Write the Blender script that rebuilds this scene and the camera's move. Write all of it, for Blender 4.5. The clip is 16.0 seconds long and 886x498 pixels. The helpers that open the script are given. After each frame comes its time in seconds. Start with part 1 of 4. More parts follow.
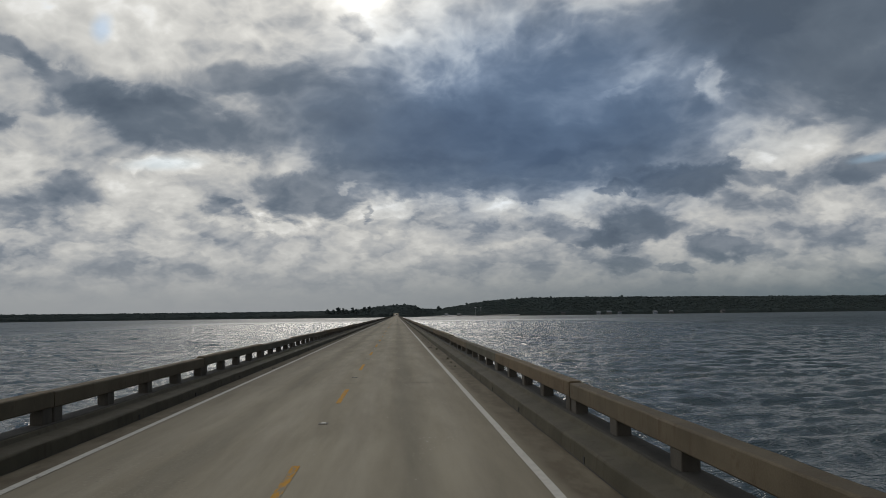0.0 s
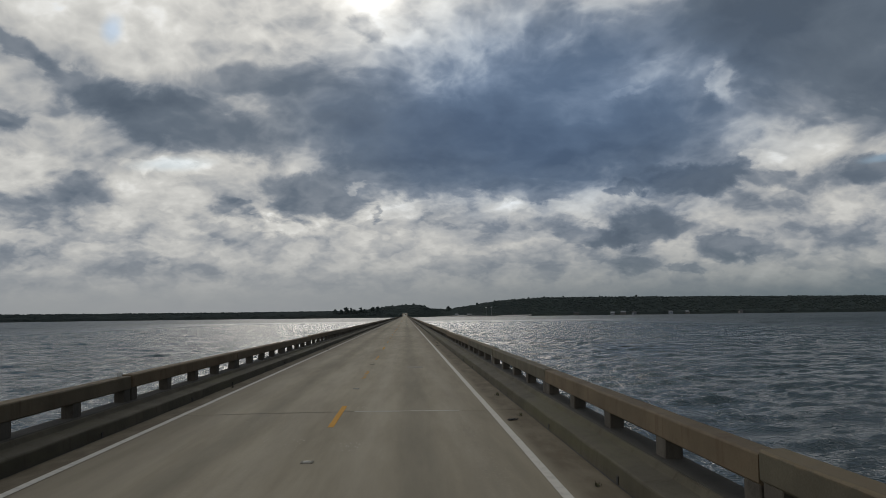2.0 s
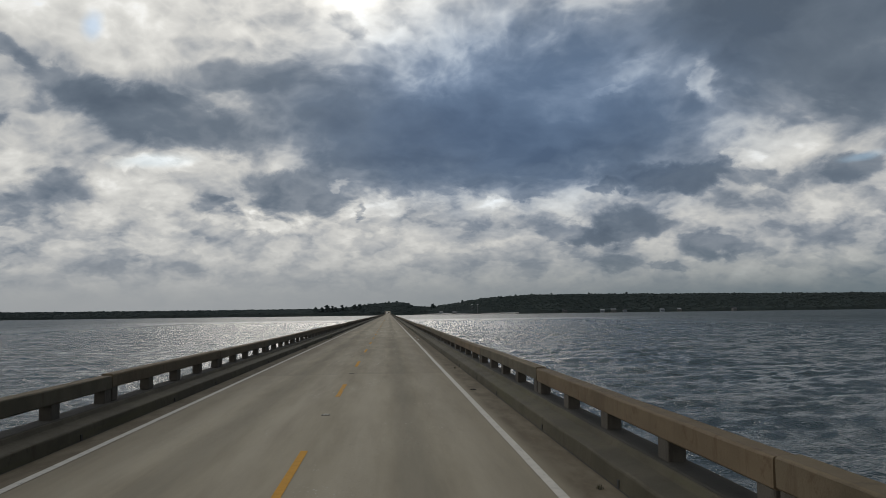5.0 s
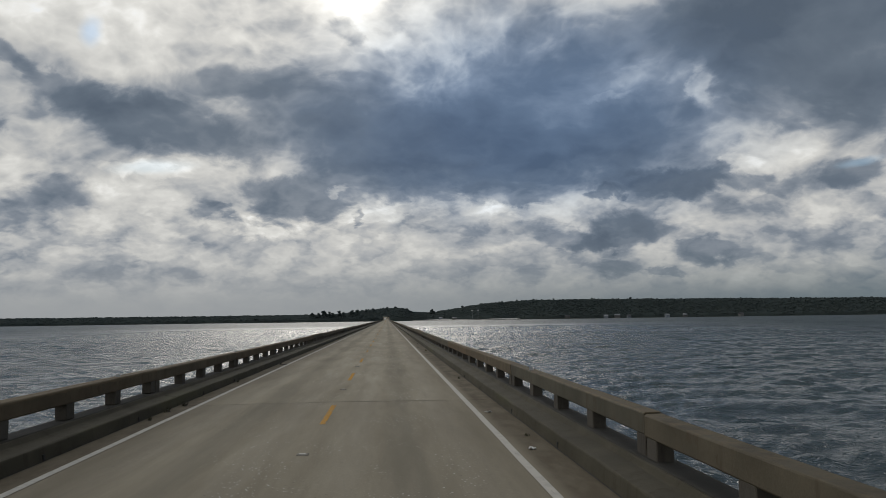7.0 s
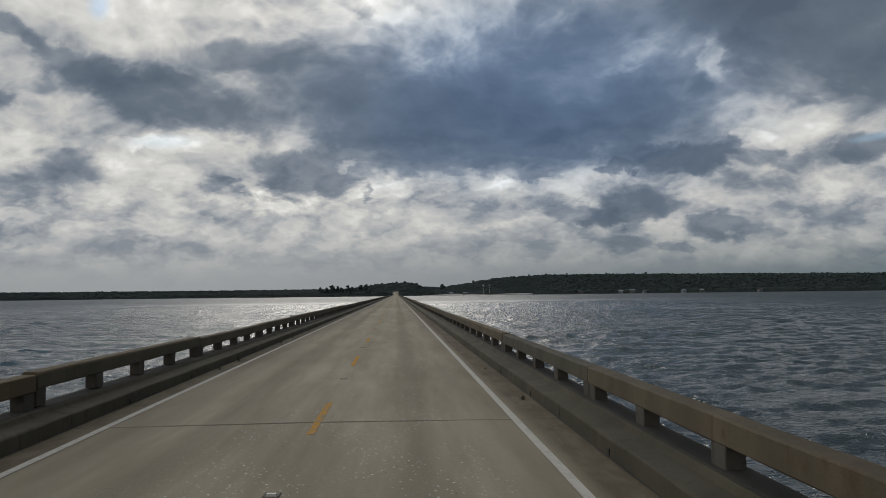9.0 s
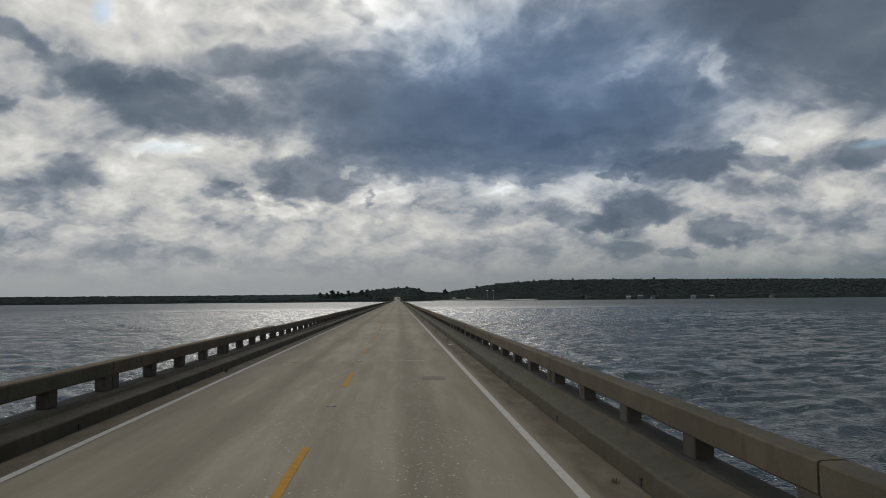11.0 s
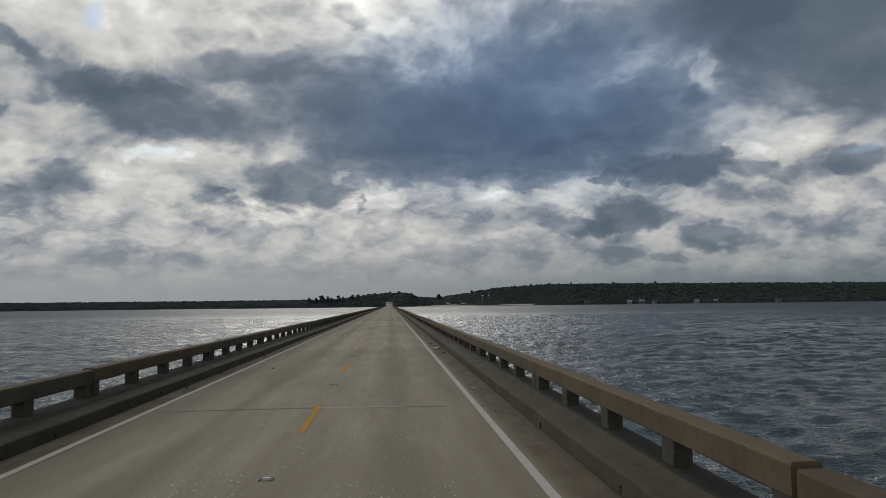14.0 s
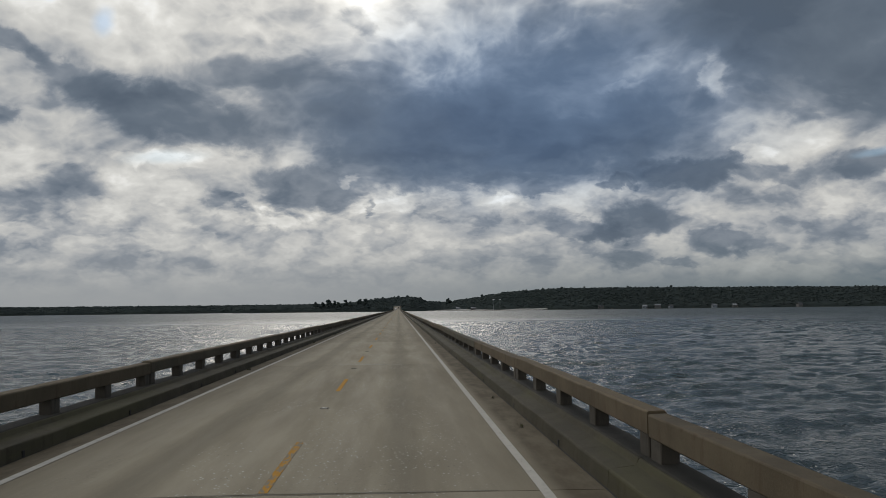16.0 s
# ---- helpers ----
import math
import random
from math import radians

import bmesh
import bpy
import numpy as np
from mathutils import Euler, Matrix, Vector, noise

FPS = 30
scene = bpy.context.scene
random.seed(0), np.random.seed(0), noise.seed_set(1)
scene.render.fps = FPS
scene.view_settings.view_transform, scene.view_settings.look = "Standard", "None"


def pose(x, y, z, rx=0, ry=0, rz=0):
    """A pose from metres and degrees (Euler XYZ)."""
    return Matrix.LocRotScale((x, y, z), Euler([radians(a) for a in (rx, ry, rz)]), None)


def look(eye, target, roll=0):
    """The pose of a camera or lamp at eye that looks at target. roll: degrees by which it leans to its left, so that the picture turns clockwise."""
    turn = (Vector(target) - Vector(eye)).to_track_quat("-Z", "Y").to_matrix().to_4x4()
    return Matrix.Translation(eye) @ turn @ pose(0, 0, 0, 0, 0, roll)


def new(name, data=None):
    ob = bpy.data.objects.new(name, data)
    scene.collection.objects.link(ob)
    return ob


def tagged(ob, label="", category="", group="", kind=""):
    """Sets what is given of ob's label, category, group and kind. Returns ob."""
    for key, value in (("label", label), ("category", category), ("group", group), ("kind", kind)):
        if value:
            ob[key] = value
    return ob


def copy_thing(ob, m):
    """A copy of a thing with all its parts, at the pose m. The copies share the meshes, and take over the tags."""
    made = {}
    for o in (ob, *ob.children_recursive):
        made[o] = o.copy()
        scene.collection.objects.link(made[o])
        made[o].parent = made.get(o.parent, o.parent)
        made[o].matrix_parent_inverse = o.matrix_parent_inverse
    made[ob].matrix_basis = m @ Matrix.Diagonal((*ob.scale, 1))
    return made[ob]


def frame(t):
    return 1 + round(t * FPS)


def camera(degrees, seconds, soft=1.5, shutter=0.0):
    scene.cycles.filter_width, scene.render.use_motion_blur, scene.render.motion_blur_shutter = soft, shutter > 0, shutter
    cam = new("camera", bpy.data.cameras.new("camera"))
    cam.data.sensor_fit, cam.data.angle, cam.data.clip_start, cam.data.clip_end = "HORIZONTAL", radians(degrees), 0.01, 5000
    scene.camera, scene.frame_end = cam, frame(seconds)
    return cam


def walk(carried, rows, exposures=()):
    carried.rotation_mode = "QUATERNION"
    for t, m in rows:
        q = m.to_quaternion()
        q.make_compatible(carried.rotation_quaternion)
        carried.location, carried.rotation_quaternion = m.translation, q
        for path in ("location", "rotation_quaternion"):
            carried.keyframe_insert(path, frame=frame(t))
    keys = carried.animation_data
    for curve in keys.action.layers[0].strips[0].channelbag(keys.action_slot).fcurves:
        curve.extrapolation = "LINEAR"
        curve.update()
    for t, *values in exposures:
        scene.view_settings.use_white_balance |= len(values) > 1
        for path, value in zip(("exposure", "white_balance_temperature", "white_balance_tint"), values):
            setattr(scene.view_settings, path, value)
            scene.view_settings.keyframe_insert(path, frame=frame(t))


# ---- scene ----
# ---------- camera: seconds, x, y, z, yaw, pitch, roll; the deck's surface is z = 0, the bridge runs along +y ----------
PATH = [
    (0.0, 1.40, -15.00, 2.034, -3.04, 4.32, 0.79),
    (0.5, 1.41, -1.74, 2.046, -2.78, 4.33, 0.80),
    (1.0, 1.42, 11.53, 2.050, -2.66, 4.25, 0.80),
    (1.5, 1.41, 24.89, 2.037, -2.55, 4.30, 0.76),
    (2.0, 1.41, 38.12, 2.033, -2.45, 4.34, 0.75),
    (2.5, 1.38, 51.47, 2.021, -2.46, 4.31, 0.73),
    (3.0, 1.33, 64.73, 2.037, -2.69, 4.24, 0.75),
    (3.5, 1.32, 78.04, 2.037, -2.99, 4.22, 0.77),
    (4.0, 1.31, 91.36, 2.036, -3.24, 4.17, 0.77),
    (6.5, 1.28, 157.81, 2.049, -3.72, 4.41, 0.83),
    (7.0, 1.29, 171.15, 2.030, -3.68, 4.56, 0.84),
    (7.5, 1.29, 184.47, 2.039, -3.70, 4.50, 0.82),
    (8.0, 1.27, 197.74, 2.040, -3.63, 4.15, 0.84),
    (8.5, 1.29, 210.99, 2.041, -3.24, 3.51, 0.83),
    (9.0, 1.29, 224.26, 2.045, -3.07, 2.92, 0.72),
    (11.5, 1.31, 290.66, 2.043, -2.96, 3.56, 0.60),
    (12.0, 1.33, 303.93, 2.040, -3.13, 3.90, 0.53),
    (12.5, 1.32, 317.13, 2.052, -3.36, 4.08, 0.49),
    (13.0, 1.34, 330.40, 2.057, -3.52, 3.88, 0.52),
    (13.5, 1.40, 343.70, 2.061, -3.54, 3.64, 0.60),
    (14.0, 1.47, 356.90, 2.048, -3.48, 3.62, 0.72),
    (14.5, 1.50, 370.27, 2.049, -3.29, 3.48, 0.74),
    (15.0, 1.56, 383.49, 2.051, -2.92, 3.41, 0.71),
    (15.5, 1.60, 396.74, 2.035, -2.74, 3.51, 0.68),
    (16.0, 1.56, 409.99, 2.054, -2.93, 3.92, 0.70),
]
cam = camera(54.14, 16.0, soft=0.65)
EXPOSURES = [(0.0, -0.03), (1.0, -0.05), (3.0, -0.08), (3.5, -0.06), (4.0, 0.08), (6.5, 0.05), (8.5, 0.07), (9.0, 0.03), (11.5, 0.04),
             (12.0, -0.03), (12.5, 0.02), (13.5, -0.01), (14.0, -0.03), (15.0, -0.08), (15.5, 0.0), (16.0, 0.02)]
WHITE = (6400, 10)     # kelvin, tint
walk(cam, [(t, pose(x, y, z, 90 + pitch, roll, yaw)) for t, x, y, z, yaw, pitch, roll in PATH], [(t, stops, *WHITE) for t, stops in EXPOSURES])

# ---------- sizes ----------
BAY = 11.345           # rail panel
SPAN = 2 * BAY         # deck span
DASH = 12.19           # centre line cycle
DASH_TOP = 9.3         # far end of the dash next to y = 0
NEAR_A, NEAR_B = -4, 60      # rail panels built piece by piece, counted in bays
END_Y = 2560.0
WATER = -4.5
CURB, LEDGE_H = 3.885, 0.33
RAIL_IN, RAIL_OUT = 4.35, 4.585
RAIL_TOP, RAIL_BOT = 0.863, 0.59
AXIS = 0.03            # the kerbs and rails lie a little to the right of the centre line
JOINT = 0.15           # the deck joints lie a little beyond the rail joints
LINE_X = {1: 3.20, -1: -3.334}
RAIL_SHIFT = {1: 0.07, -1: -0.06}
RAIL_DROP = {1: 0.024, -1: 0.0}     # the downwind rail has settled a little

# ---------- node helpers ----------


class Nodes:
    """Short hand for building a node tree."""

    def __init__(self, tree):
        self.tree = tree
        tree.nodes.clear()

    def put(self, kind, **settings):
        n = self.tree.nodes.new(kind)
        for key, value in settings.items():
            if key == "operation":
                n.operation = value
            elif key == "blend_type":
                n.blend_type = value
            elif key == "data_type":
                n.data_type = value
            elif key == "interpolation_type":
                n.interpolation_type = value
        return n

    def wire(self, value, socket):
        if isinstance(value, bpy.types.NodeSocket):
            self.tree.links.new(value, socket)
        else:
            socket.default_value = value

    def math(self, op, a, b=0.0, c=0.0, clamp=False):
        n = self.put("ShaderNodeMath", operation=op)
        n.use_clamp = clamp
        for v, s in zip((a, b, c), n.inputs):
            self.wire(v, s)
        return n.outputs[0]

    def vec(self, op, a, b=(0, 0, 0)):
        n = self.put("ShaderNodeVectorMath", operation=op)
        self.wire(a, n.inputs[0])
        if op == "SCALE":
            self.wire(b, n.inputs[3])
        else:
            self.wire(b, n.inputs[1])
        return n.outputs["Value"] if op in ("DOT_PRODUCT", "LENGTH", "DISTANCE") else n.outputs["Vector"]

    def xyz(self, v):
        n = self.put("ShaderNodeSeparateXYZ")
        self.wire(v, n.inputs[0])
        return n.outputs

    def join(self, x, y, z):
        n = self.put("ShaderNodeCombineXYZ")
        for v, s in zip((x, y, z), n.inputs):
            self.wire(v, s)
        return n.outputs[0]

    def noise(self, v, scale, detail=4.0, rough=0.55, distort=0.0, colour=False):
        n = self.put("ShaderNodeTexNoise")
        self.wire(v, n.inputs["Vector"])
        n.inputs["Scale"].default_value = scale
        n.inputs["Detail"].default_value = detail
        n.inputs["Roughness"].default_value = rough
        n.inputs["Distortion"].default_value = distort
        return n.outputs["Color" if colour else "Fac"]

    def voronoi(self, v, scale, feature="F1", random_=1.0):
        n = self.put("ShaderNodeTexVoronoi")
        n.feature = feature
        self.wire(v, n.inputs["Vector"])
        n.inputs["Scale"].default_value = scale
        n.inputs["Randomness"].default_value = random_
        return n.outputs["Distance"]

    def span(self, v, a, b, lo=0.0, hi=1.0, smooth=True):
        n = self.put("ShaderNodeMapRange", interpolation_type="SMOOTHSTEP" if smooth else "LINEAR")
        self.wire(v, n.inputs["Value"])
        for name, value in (("From Min", a), ("From Max", b), ("To Min", lo), ("To Max", hi)):
            n.inputs[name].default_value = value
        return n.outputs["Result"]

    def mix(self, f, a, b, how="MIX"):
        n = self.put("ShaderNodeMix", data_type="RGBA", blend_type=how)
        n.clamp_factor = True
        self.wire(f, n.inputs[0])
        for v, s in ((a, n.inputs[6]), (b, n.inputs[7])):
            self.wire((*v, 1) if isinstance(v, tuple) and len(v) == 3 else v, s)
        return n.outputs[2]

    def ramp(self, f, stops):
        n = self.put("ShaderNodeValToRGB")
        self.wire(f, n.inputs[0])
        el = n.color_ramp.elements
        while len(el) < len(stops):
            el.new(0.5)
        for e, (p, c) in zip(el, stops):
            e.position, e.color = p, (*c, 1)
        return n.outputs[0]

    def bump(self, height, strength, distance, normal=None):
        n = self.put("ShaderNodeBump")
        n.inputs["Strength"].default_value = strength
        n.inputs["Distance"].default_value = distance
        self.wire(height, n.inputs["Height"])
        if normal:
            self.wire(normal, n.inputs["Normal"])
        return n.outputs[0]


# ---------- sky: broken cloud over a pale sky, the sun veiled ahead ----------
SUN_AZ, SUN_EL = -1.8, 23.5

world = bpy.data.worlds.new("sky")
scene.world = world
world.use_nodes = True
N = Nodes(world.node_tree)
way = N.put("ShaderNodeTexCoord").outputs["Generated"]
dx, dy, dz = N.xyz(way)
az = N.math("MULTIPLY", N.math("ARCTAN2", dx, dy), 57.2958)
el = N.math("MULTIPLY", N.math("ARCSINE", dz), 57.2958)
lift = N.math("ADD", N.math("MAXIMUM", dz, 0.0), 0.50)
flat = N.join(N.math("DIVIDE", dx, lift), N.math("DIVIDE", dy, lift), 0.0)

sky = N.put("ShaderNodeTexSky")
sky.sky_type = "NISHITA"
sky.sun_disc = False
sky.sun_elevation = radians(SUN_EL)
sky.sun_rotation = radians(SUN_AZ)
sky.air_density, sky.dust_density = 1.0, 0.5

# billows on a flat layer, bent by a slow swirl
swirl = N.vec("SCALE", N.vec("SUBTRACT", N.noise(flat, 4.5, 3.0, 0.5, colour=True), (0.5, 0.5, 0.5)), 0.12)
bent = N.vec("ADD", flat, swirl)
billow = N.noise(bent, 5.0, 8.0, 0.5)
fine = N.noise(N.vec("ADD", bent, (7.3, 2.1, 4.0)), 15.0, 6.0, 0.5)
# rounded heads, creased where they meet, at three sizes
heads = 0.0
for scale, share in ((9.0, 1.0), (21.0, 0.55), (47.0, 0.30)):
    lobe = N.math("ABSOLUTE", N.math("SUBTRACT", N.noise(N.vec("ADD", bent, (scale, 1.7, 9.0)), scale, 1.0, 0.4), 0.5))
    heads = N.math("ADD", heads, N.math("MULTIPLY", N.math("SUBTRACT", lobe, 0.10), share * 2.0))
puff = N.put("ShaderNodeTexVoronoi")
puff.feature = "SMOOTH_F1"
N.wire(N.vec("ADD", flat, N.vec("SCALE", N.noise(flat, 12.0, 5.0, 0.6, colour=True), 0.12)), puff.inputs["Vector"])
puff.inputs["Scale"].default_value = 21.0
puff.inputs["Smoothness"].default_value = 0.35
heap = N.math("SUBTRACT", 0.42, puff.outputs["Distance"])
angle = N.join(az, el, 0.0)
push = N.vec("SUBTRACT", N.noise(N.vec("MULTIPLY", bent, (6.5, 6.5, 1.0)), 1.0, 7.0, 0.52, colour=True), (0.5, 0.5, 0.5))
curl = N.vec("SUBTRACT", N.noise(N.vec("ADD", bent, (3.0, 8.0, 1.0)), 24.0, 5.0, 0.55, colour=True), (0.5, 0.5, 0.5))
soft_at = N.vec("ADD", N.vec("ADD", angle, N.vec("MULTIPLY", push, (4.4, 2.7, 0.0))), N.vec("MULTIPLY", curl, (2.6, 1.9, 0.0)))

# cloud banks and openings: azimuth, elevation, half width, half height (degrees), tilt, weight
BANKS = [
    (1.6, 12.0, 12.31, 3.36, -8, 0.28), (-14.4, 12.1, 7.09, 1.87, -14, 0.34), (-19.6, 14.0, 3.36, 1.31, -20, 0.15), (-24.1, 16.0, 4.10, 0.75, -18, 0.20),
    (-5.8, 8.0, 3.54, 1.57, 0, 0.28), (1.6, 9.2, 6.72, 1.49, -4, 0.20), (9.9, 12.1, 9.70, 3.17, 0, 0.28), (17.3, 12.0, 4.85, 3.36, 0, 0.22),
    (8.0, 7.9, 4.10, 0.93, 0, 0.16), (27.0, 17.1, 7.84, 5.60, 0, 0.45), (30.7, 12.2, 3.36, 2.24, 0, 0.24), (14.3, 17.3, 8.96, 2.24, 12, 0.22),
    (18.6, 8.5, 4.10, 1.12, 0, 0.32), (23.7, 8.0, 2.99, 0.60, 0, 0.14), (-3.6, 16.7, 4.85, 1.87, 0, 0.08), (-2.3, 18.7, 1.12, 1.01, 0, 0.16),
]
MASSES = [
    (10.6, 15.7, 8.58, 2.43, 0, 0.16), (21.4, 17.9, 5.22, 3.36, 0, 0.14), (-5.8, 14.2, 5.60, 1.87, 0, 0.10), (-11.0, 14.8, 6.34, 1.42, 10, 0.14),
    (-1.3, 11.5, 5.60, 1.87, 0, 0.10), (12.5, 9.5, 5.22, 1.49, 0, 0.16),
]
TUFTS = [
    (-24.9, 12.0, 1.79, 0.82, 0, 0.28), (-26.0, 10.3, 2.05, 0.82, 0, 0.13), (-20.7, 7.8, 2.61, 1.31, -10, 0.21), (-23.0, 6.3, 3.54, 1.12, -8, 0.14),
    (-11.0, 6.6, 1.79, 0.63, -15, 0.20), (-1.9, 6.9, 0.56, 0.52, 0, 0.28), (14.5, 8.0, 0.90, 0.67, 0, 0.22), (15.6, 5.3, 3.17, 1.34, 8, 0.25),
    (12.1, 5.0, 3.17, 0.75, -8, 0.18), (20.9, 4.0, 2.31, 0.86, 0, 0.19), (15.1, 2.9, 1.79, 0.71, 0, 0.20), (17.9, 2.5, 1.12, 0.41, 0, 0.17),
    (29.3, 8.1, 2.16, 1.12, 0, 0.22),
]
LOW_CLOUD = [
    (30.4, 5.9, 2.24, 0.75, 0, 0.13), (6.1, 5.1, 1.87, 0.93, 0, 0.11), (-15.5, 4.6, 4.10, 0.67, 0, 0.09), (-24.5, 3.6, 4.10, 0.82, 0, 0.11),
    (-17.4, 3.1, 3.54, 0.93, 0, 0.11), (-11.0, 3.1, 3.36, 0.75, 0, 0.09),
]
GAPS = [
    (-2.8, 20.4, 2.80, 1.31, 0, -0.16), (0.3, 18.1, 3.36, 0.93, -10, -0.10), (-16.6, 18.7, 10.07, 2.69, 0, -0.15), (20.9, 14.2, 1.12, 1.64, -15, -0.20),
    (24.8, 10.1, 2.99, 1.72, 0, -0.17), (27.8, 11.5, 2.31, 1.12, 0, -0.10), (-15.5, 9.6, 2.99, 0.49, -8, -0.15), (-23.7, 9.1, 3.36, 1.19, 0, -0.10),
    (-16.3, 7.5, 3.54, 1.68, 0, -0.13), (-8.4, 6.1, 3.36, 0.56, -5, -0.16), (-0.6, 7.1, 3.54, 0.67, 0, -0.15), (8.7, 6.7, 2.80, 0.67, 0, -0.15),
    (14.7, 14.3, 1.94, 0.30, 0, -0.05), (27.4, 6.1, 2.99, 1.12, 0, -0.13),
]
CHINKS = [
    (25.5, 2.6, 5.60, 0.93, 0, -0.08), (-3.6, 8.6, 0.56, 0.37, 0, -0.13), (22.7, 9.3, 1.27, 0.67, 0, -0.14), (-22.6, 11.8, 2.24, 0.93, -15, -0.10),
]
# sky beyond the view, added to brighten the left water and darken the right
OUT_OF_VIEW = [(-24.0, 37.0, 27.0, 14.0, 0, -0.80), (-40.0, 42.0, 34.0, 18.0, 0, -0.40), (26.0, 40.0, 26.0, 17.0, 0, 0.62)]

greyer = N.math("MULTIPLY", N.span(az, 3.0, 16.0, 0.0, 0.07), N.span(el, 9.0, 13.0, 1.0, 0.0))
# unseen sky shaped for its light: thicker behind and right, thinner left
bulk = N.math("ADD", N.math("ADD", greyer, N.span(dy, 0.2, 0.8, 0.58, 0.46)), N.math("ADD", N.span(dx, 0.42, 0.80, 0.0, 0.20), N.span(dx, -0.72, -0.40, -0.36, 0.0)))
for a0, e0, wa, we, tilt, weight in BANKS + MASSES + TUFTS + LOW_CLOUD + GAPS + CHINKS + OUT_OF_VIEW:
    off = N.put("ShaderNodeMapping")
    off.vector_type = "TEXTURE"
    N.wire(soft_at, off.inputs["Vector"])
    off.inputs["Location"].default_value = (a0, e0, 0)
    off.inputs["Rotation"].default_value = (0, 0, radians(tilt))
    off.inputs["Scale"].default_value = (wa, we, 1)
    inner, outer = (0.55, 1.2) if we < 2.0 else (0.3, 1.3)
    bulk = N.math("ADD", bulk, N.span(N.vec("LENGTH", off.outputs[0]), inner, outer, weight, 0.0))
rough_air = N.math("ADD", N.math("MULTIPLY", N.math("SUBTRACT", billow, 0.5), 0.64), N.math("MULTIPLY", N.math("SUBTRACT", fine, 0.5), 0.36))
rough_air = N.math("ADD", rough_air, N.math("MULTIPLY", heads, 0.30))
rough_air = N.math("ADD", rough_air, N.math("MULTIPLY", heap, 0.14))
rough_air = N.math("MULTIPLY", rough_air, N.span(el, 4.0, 11.0, 0.60, 1.0))
# rows of small heaped clouds low over the horizon: rounded heads, flat feet, bright gaps
heap_at = N.join(N.math("DIVIDE", az, 2.5), N.math("DIVIDE", el, 1.35), 3.0)
heap_at = N.vec("ADD", heap_at, N.vec("SCALE", N.vec("SUBTRACT", N.noise(heap_at, 2.2, 4.0, 0.55, colour=True), (0.5, 0.5, 0.5)), 0.40))
body = N.math("ADD", N.noise(heap_at, 0.95, 4.0, 0.45), N.math("MULTIPLY", N.math("SUBTRACT", 0.10, N.math("ABSOLUTE", N.math("SUBTRACT", N.noise(heap_at, 2.6, 1.0, 0.5), 0.5))), 0.40))
under = N.noise(N.vec("ADD", heap_at, (0.0, 0.30, 0.0)), 0.95, 4.0, 0.45)
rows = N.math("ADD", N.span(body, 0.42, 0.60, -0.09, 0.085), N.math("MULTIPLY", N.math("SUBTRACT", under, body), 0.45))
low_band = N.math("MULTIPLY", N.span(el, 0.6, 2.4), N.span(el, 6.5, 10.5, 1.0, 0.0))
rough_air = N.math("ADD", rough_air, N.math("MULTIPLY", rows, low_band))
thick = N.math("ADD", bulk, N.math("MULTIPLY", rough_air, N.span(bulk, 0.5, 0.90, 1.0, 0.42)))

sun_way = (math.sin(radians(SUN_AZ)) * math.cos(radians(SUN_EL)), math.cos(radians(SUN_AZ)) * math.cos(radians(SUN_EL)), math.sin(radians(SUN_EL)))
near_sun = N.math("MAXIMUM", N.vec("DOT_PRODUCT", way, sun_way), 0.0)
halo = N.math("POWER", near_sun, 1700.0)
wide = N.math("POWER", near_sun, 50.0)

cloud = N.ramp(thick, [(0.06, (0.96, 0.95, 0.91)), (0.24, (0.66, 0.65, 0.61)), (0.36, (0.535, 0.53, 0.505)), (0.48, (0.398, 0.408, 0.413)),
                       (0.62, (0.226, 0.253, 0.288)), (0.78, (0.132, 0.163, 0.202)), (1.0, (0.086, 0.112, 0.148))])
off = N.vec("MULTIPLY", N.vec("SUBTRACT", soft_at, (9.3, 13.5, 0)), (1 / 17.0, 1 / 8.0, 0))
cloud = N.mix(N.span(N.vec("LENGTH", off), 0.2, 1.2, 0.9, 0.0), cloud, (0.80, 0.98, 1.24), "MULTIPLY")
thin = N.span(thick, 0.24, 0.60, 1.0, 0.12)
glow = N.math("MULTIPLY", N.math("ADD", N.math("MULTIPLY", halo, 4.0), N.math("MULTIPLY", wide, 0.24)), thin)
lit = N.vec("ADD", cloud, N.vec("SCALE", (1.0, 0.93, 0.82), glow))
# unseen sky to the left, brightened further to lift the water below it
lit = N.vec("SCALE", lit, N.span(dx, -0.80, -0.45, 1.5, 1.0))
murk = N.mix(N.span(az, -14.0, 30.0), (0.300, 0.313, 0.318), (0.118, 0.152, 0.168))
haze = N.mix(N.span(el, 0.2, 5.2, 0.95, 0.0), lit, murk)
pale = N.vec("MULTIPLY", sky.outputs[0], (0.062, 0.075, 0.086))
cover = N.span(thick, -0.10, 0.17)
# a thin place where blue shows through, and a paler one lower down
for a0, e0, wa, we, share in ((-18.6, 17.6, 0.55, 0.75, 0.62), (-22.5, 19.6, 0.7, 0.5, 0.45), (-15.0, 9.7, 2.2, 0.40, 0.28), (29.8, 8.9, 1.2, 0.3, 0.3)):
    frayed = N.vec("ADD", angle, N.vec("MULTIPLY", push, (2.6, 2.2, 0.0)))
    off = N.vec("MULTIPLY", N.vec("SUBTRACT", frayed, (a0, e0, 0)), (1 / wa, 1 / we, 0))
    cover = N.math("MINIMUM", cover, N.span(N.vec("LENGTH", off), 0.2, 1.5, 1.0 - share, 1.0))
total = N.mix(cover, pale, haze)
below = N.mix(N.span(el, -1.5, -0.3), (0.05, 0.06, 0.065), total)
back = N.put("ShaderNodeBackground")
N.wire(below, back.inputs["Color"])
back.inputs["Strength"].default_value = 1.0
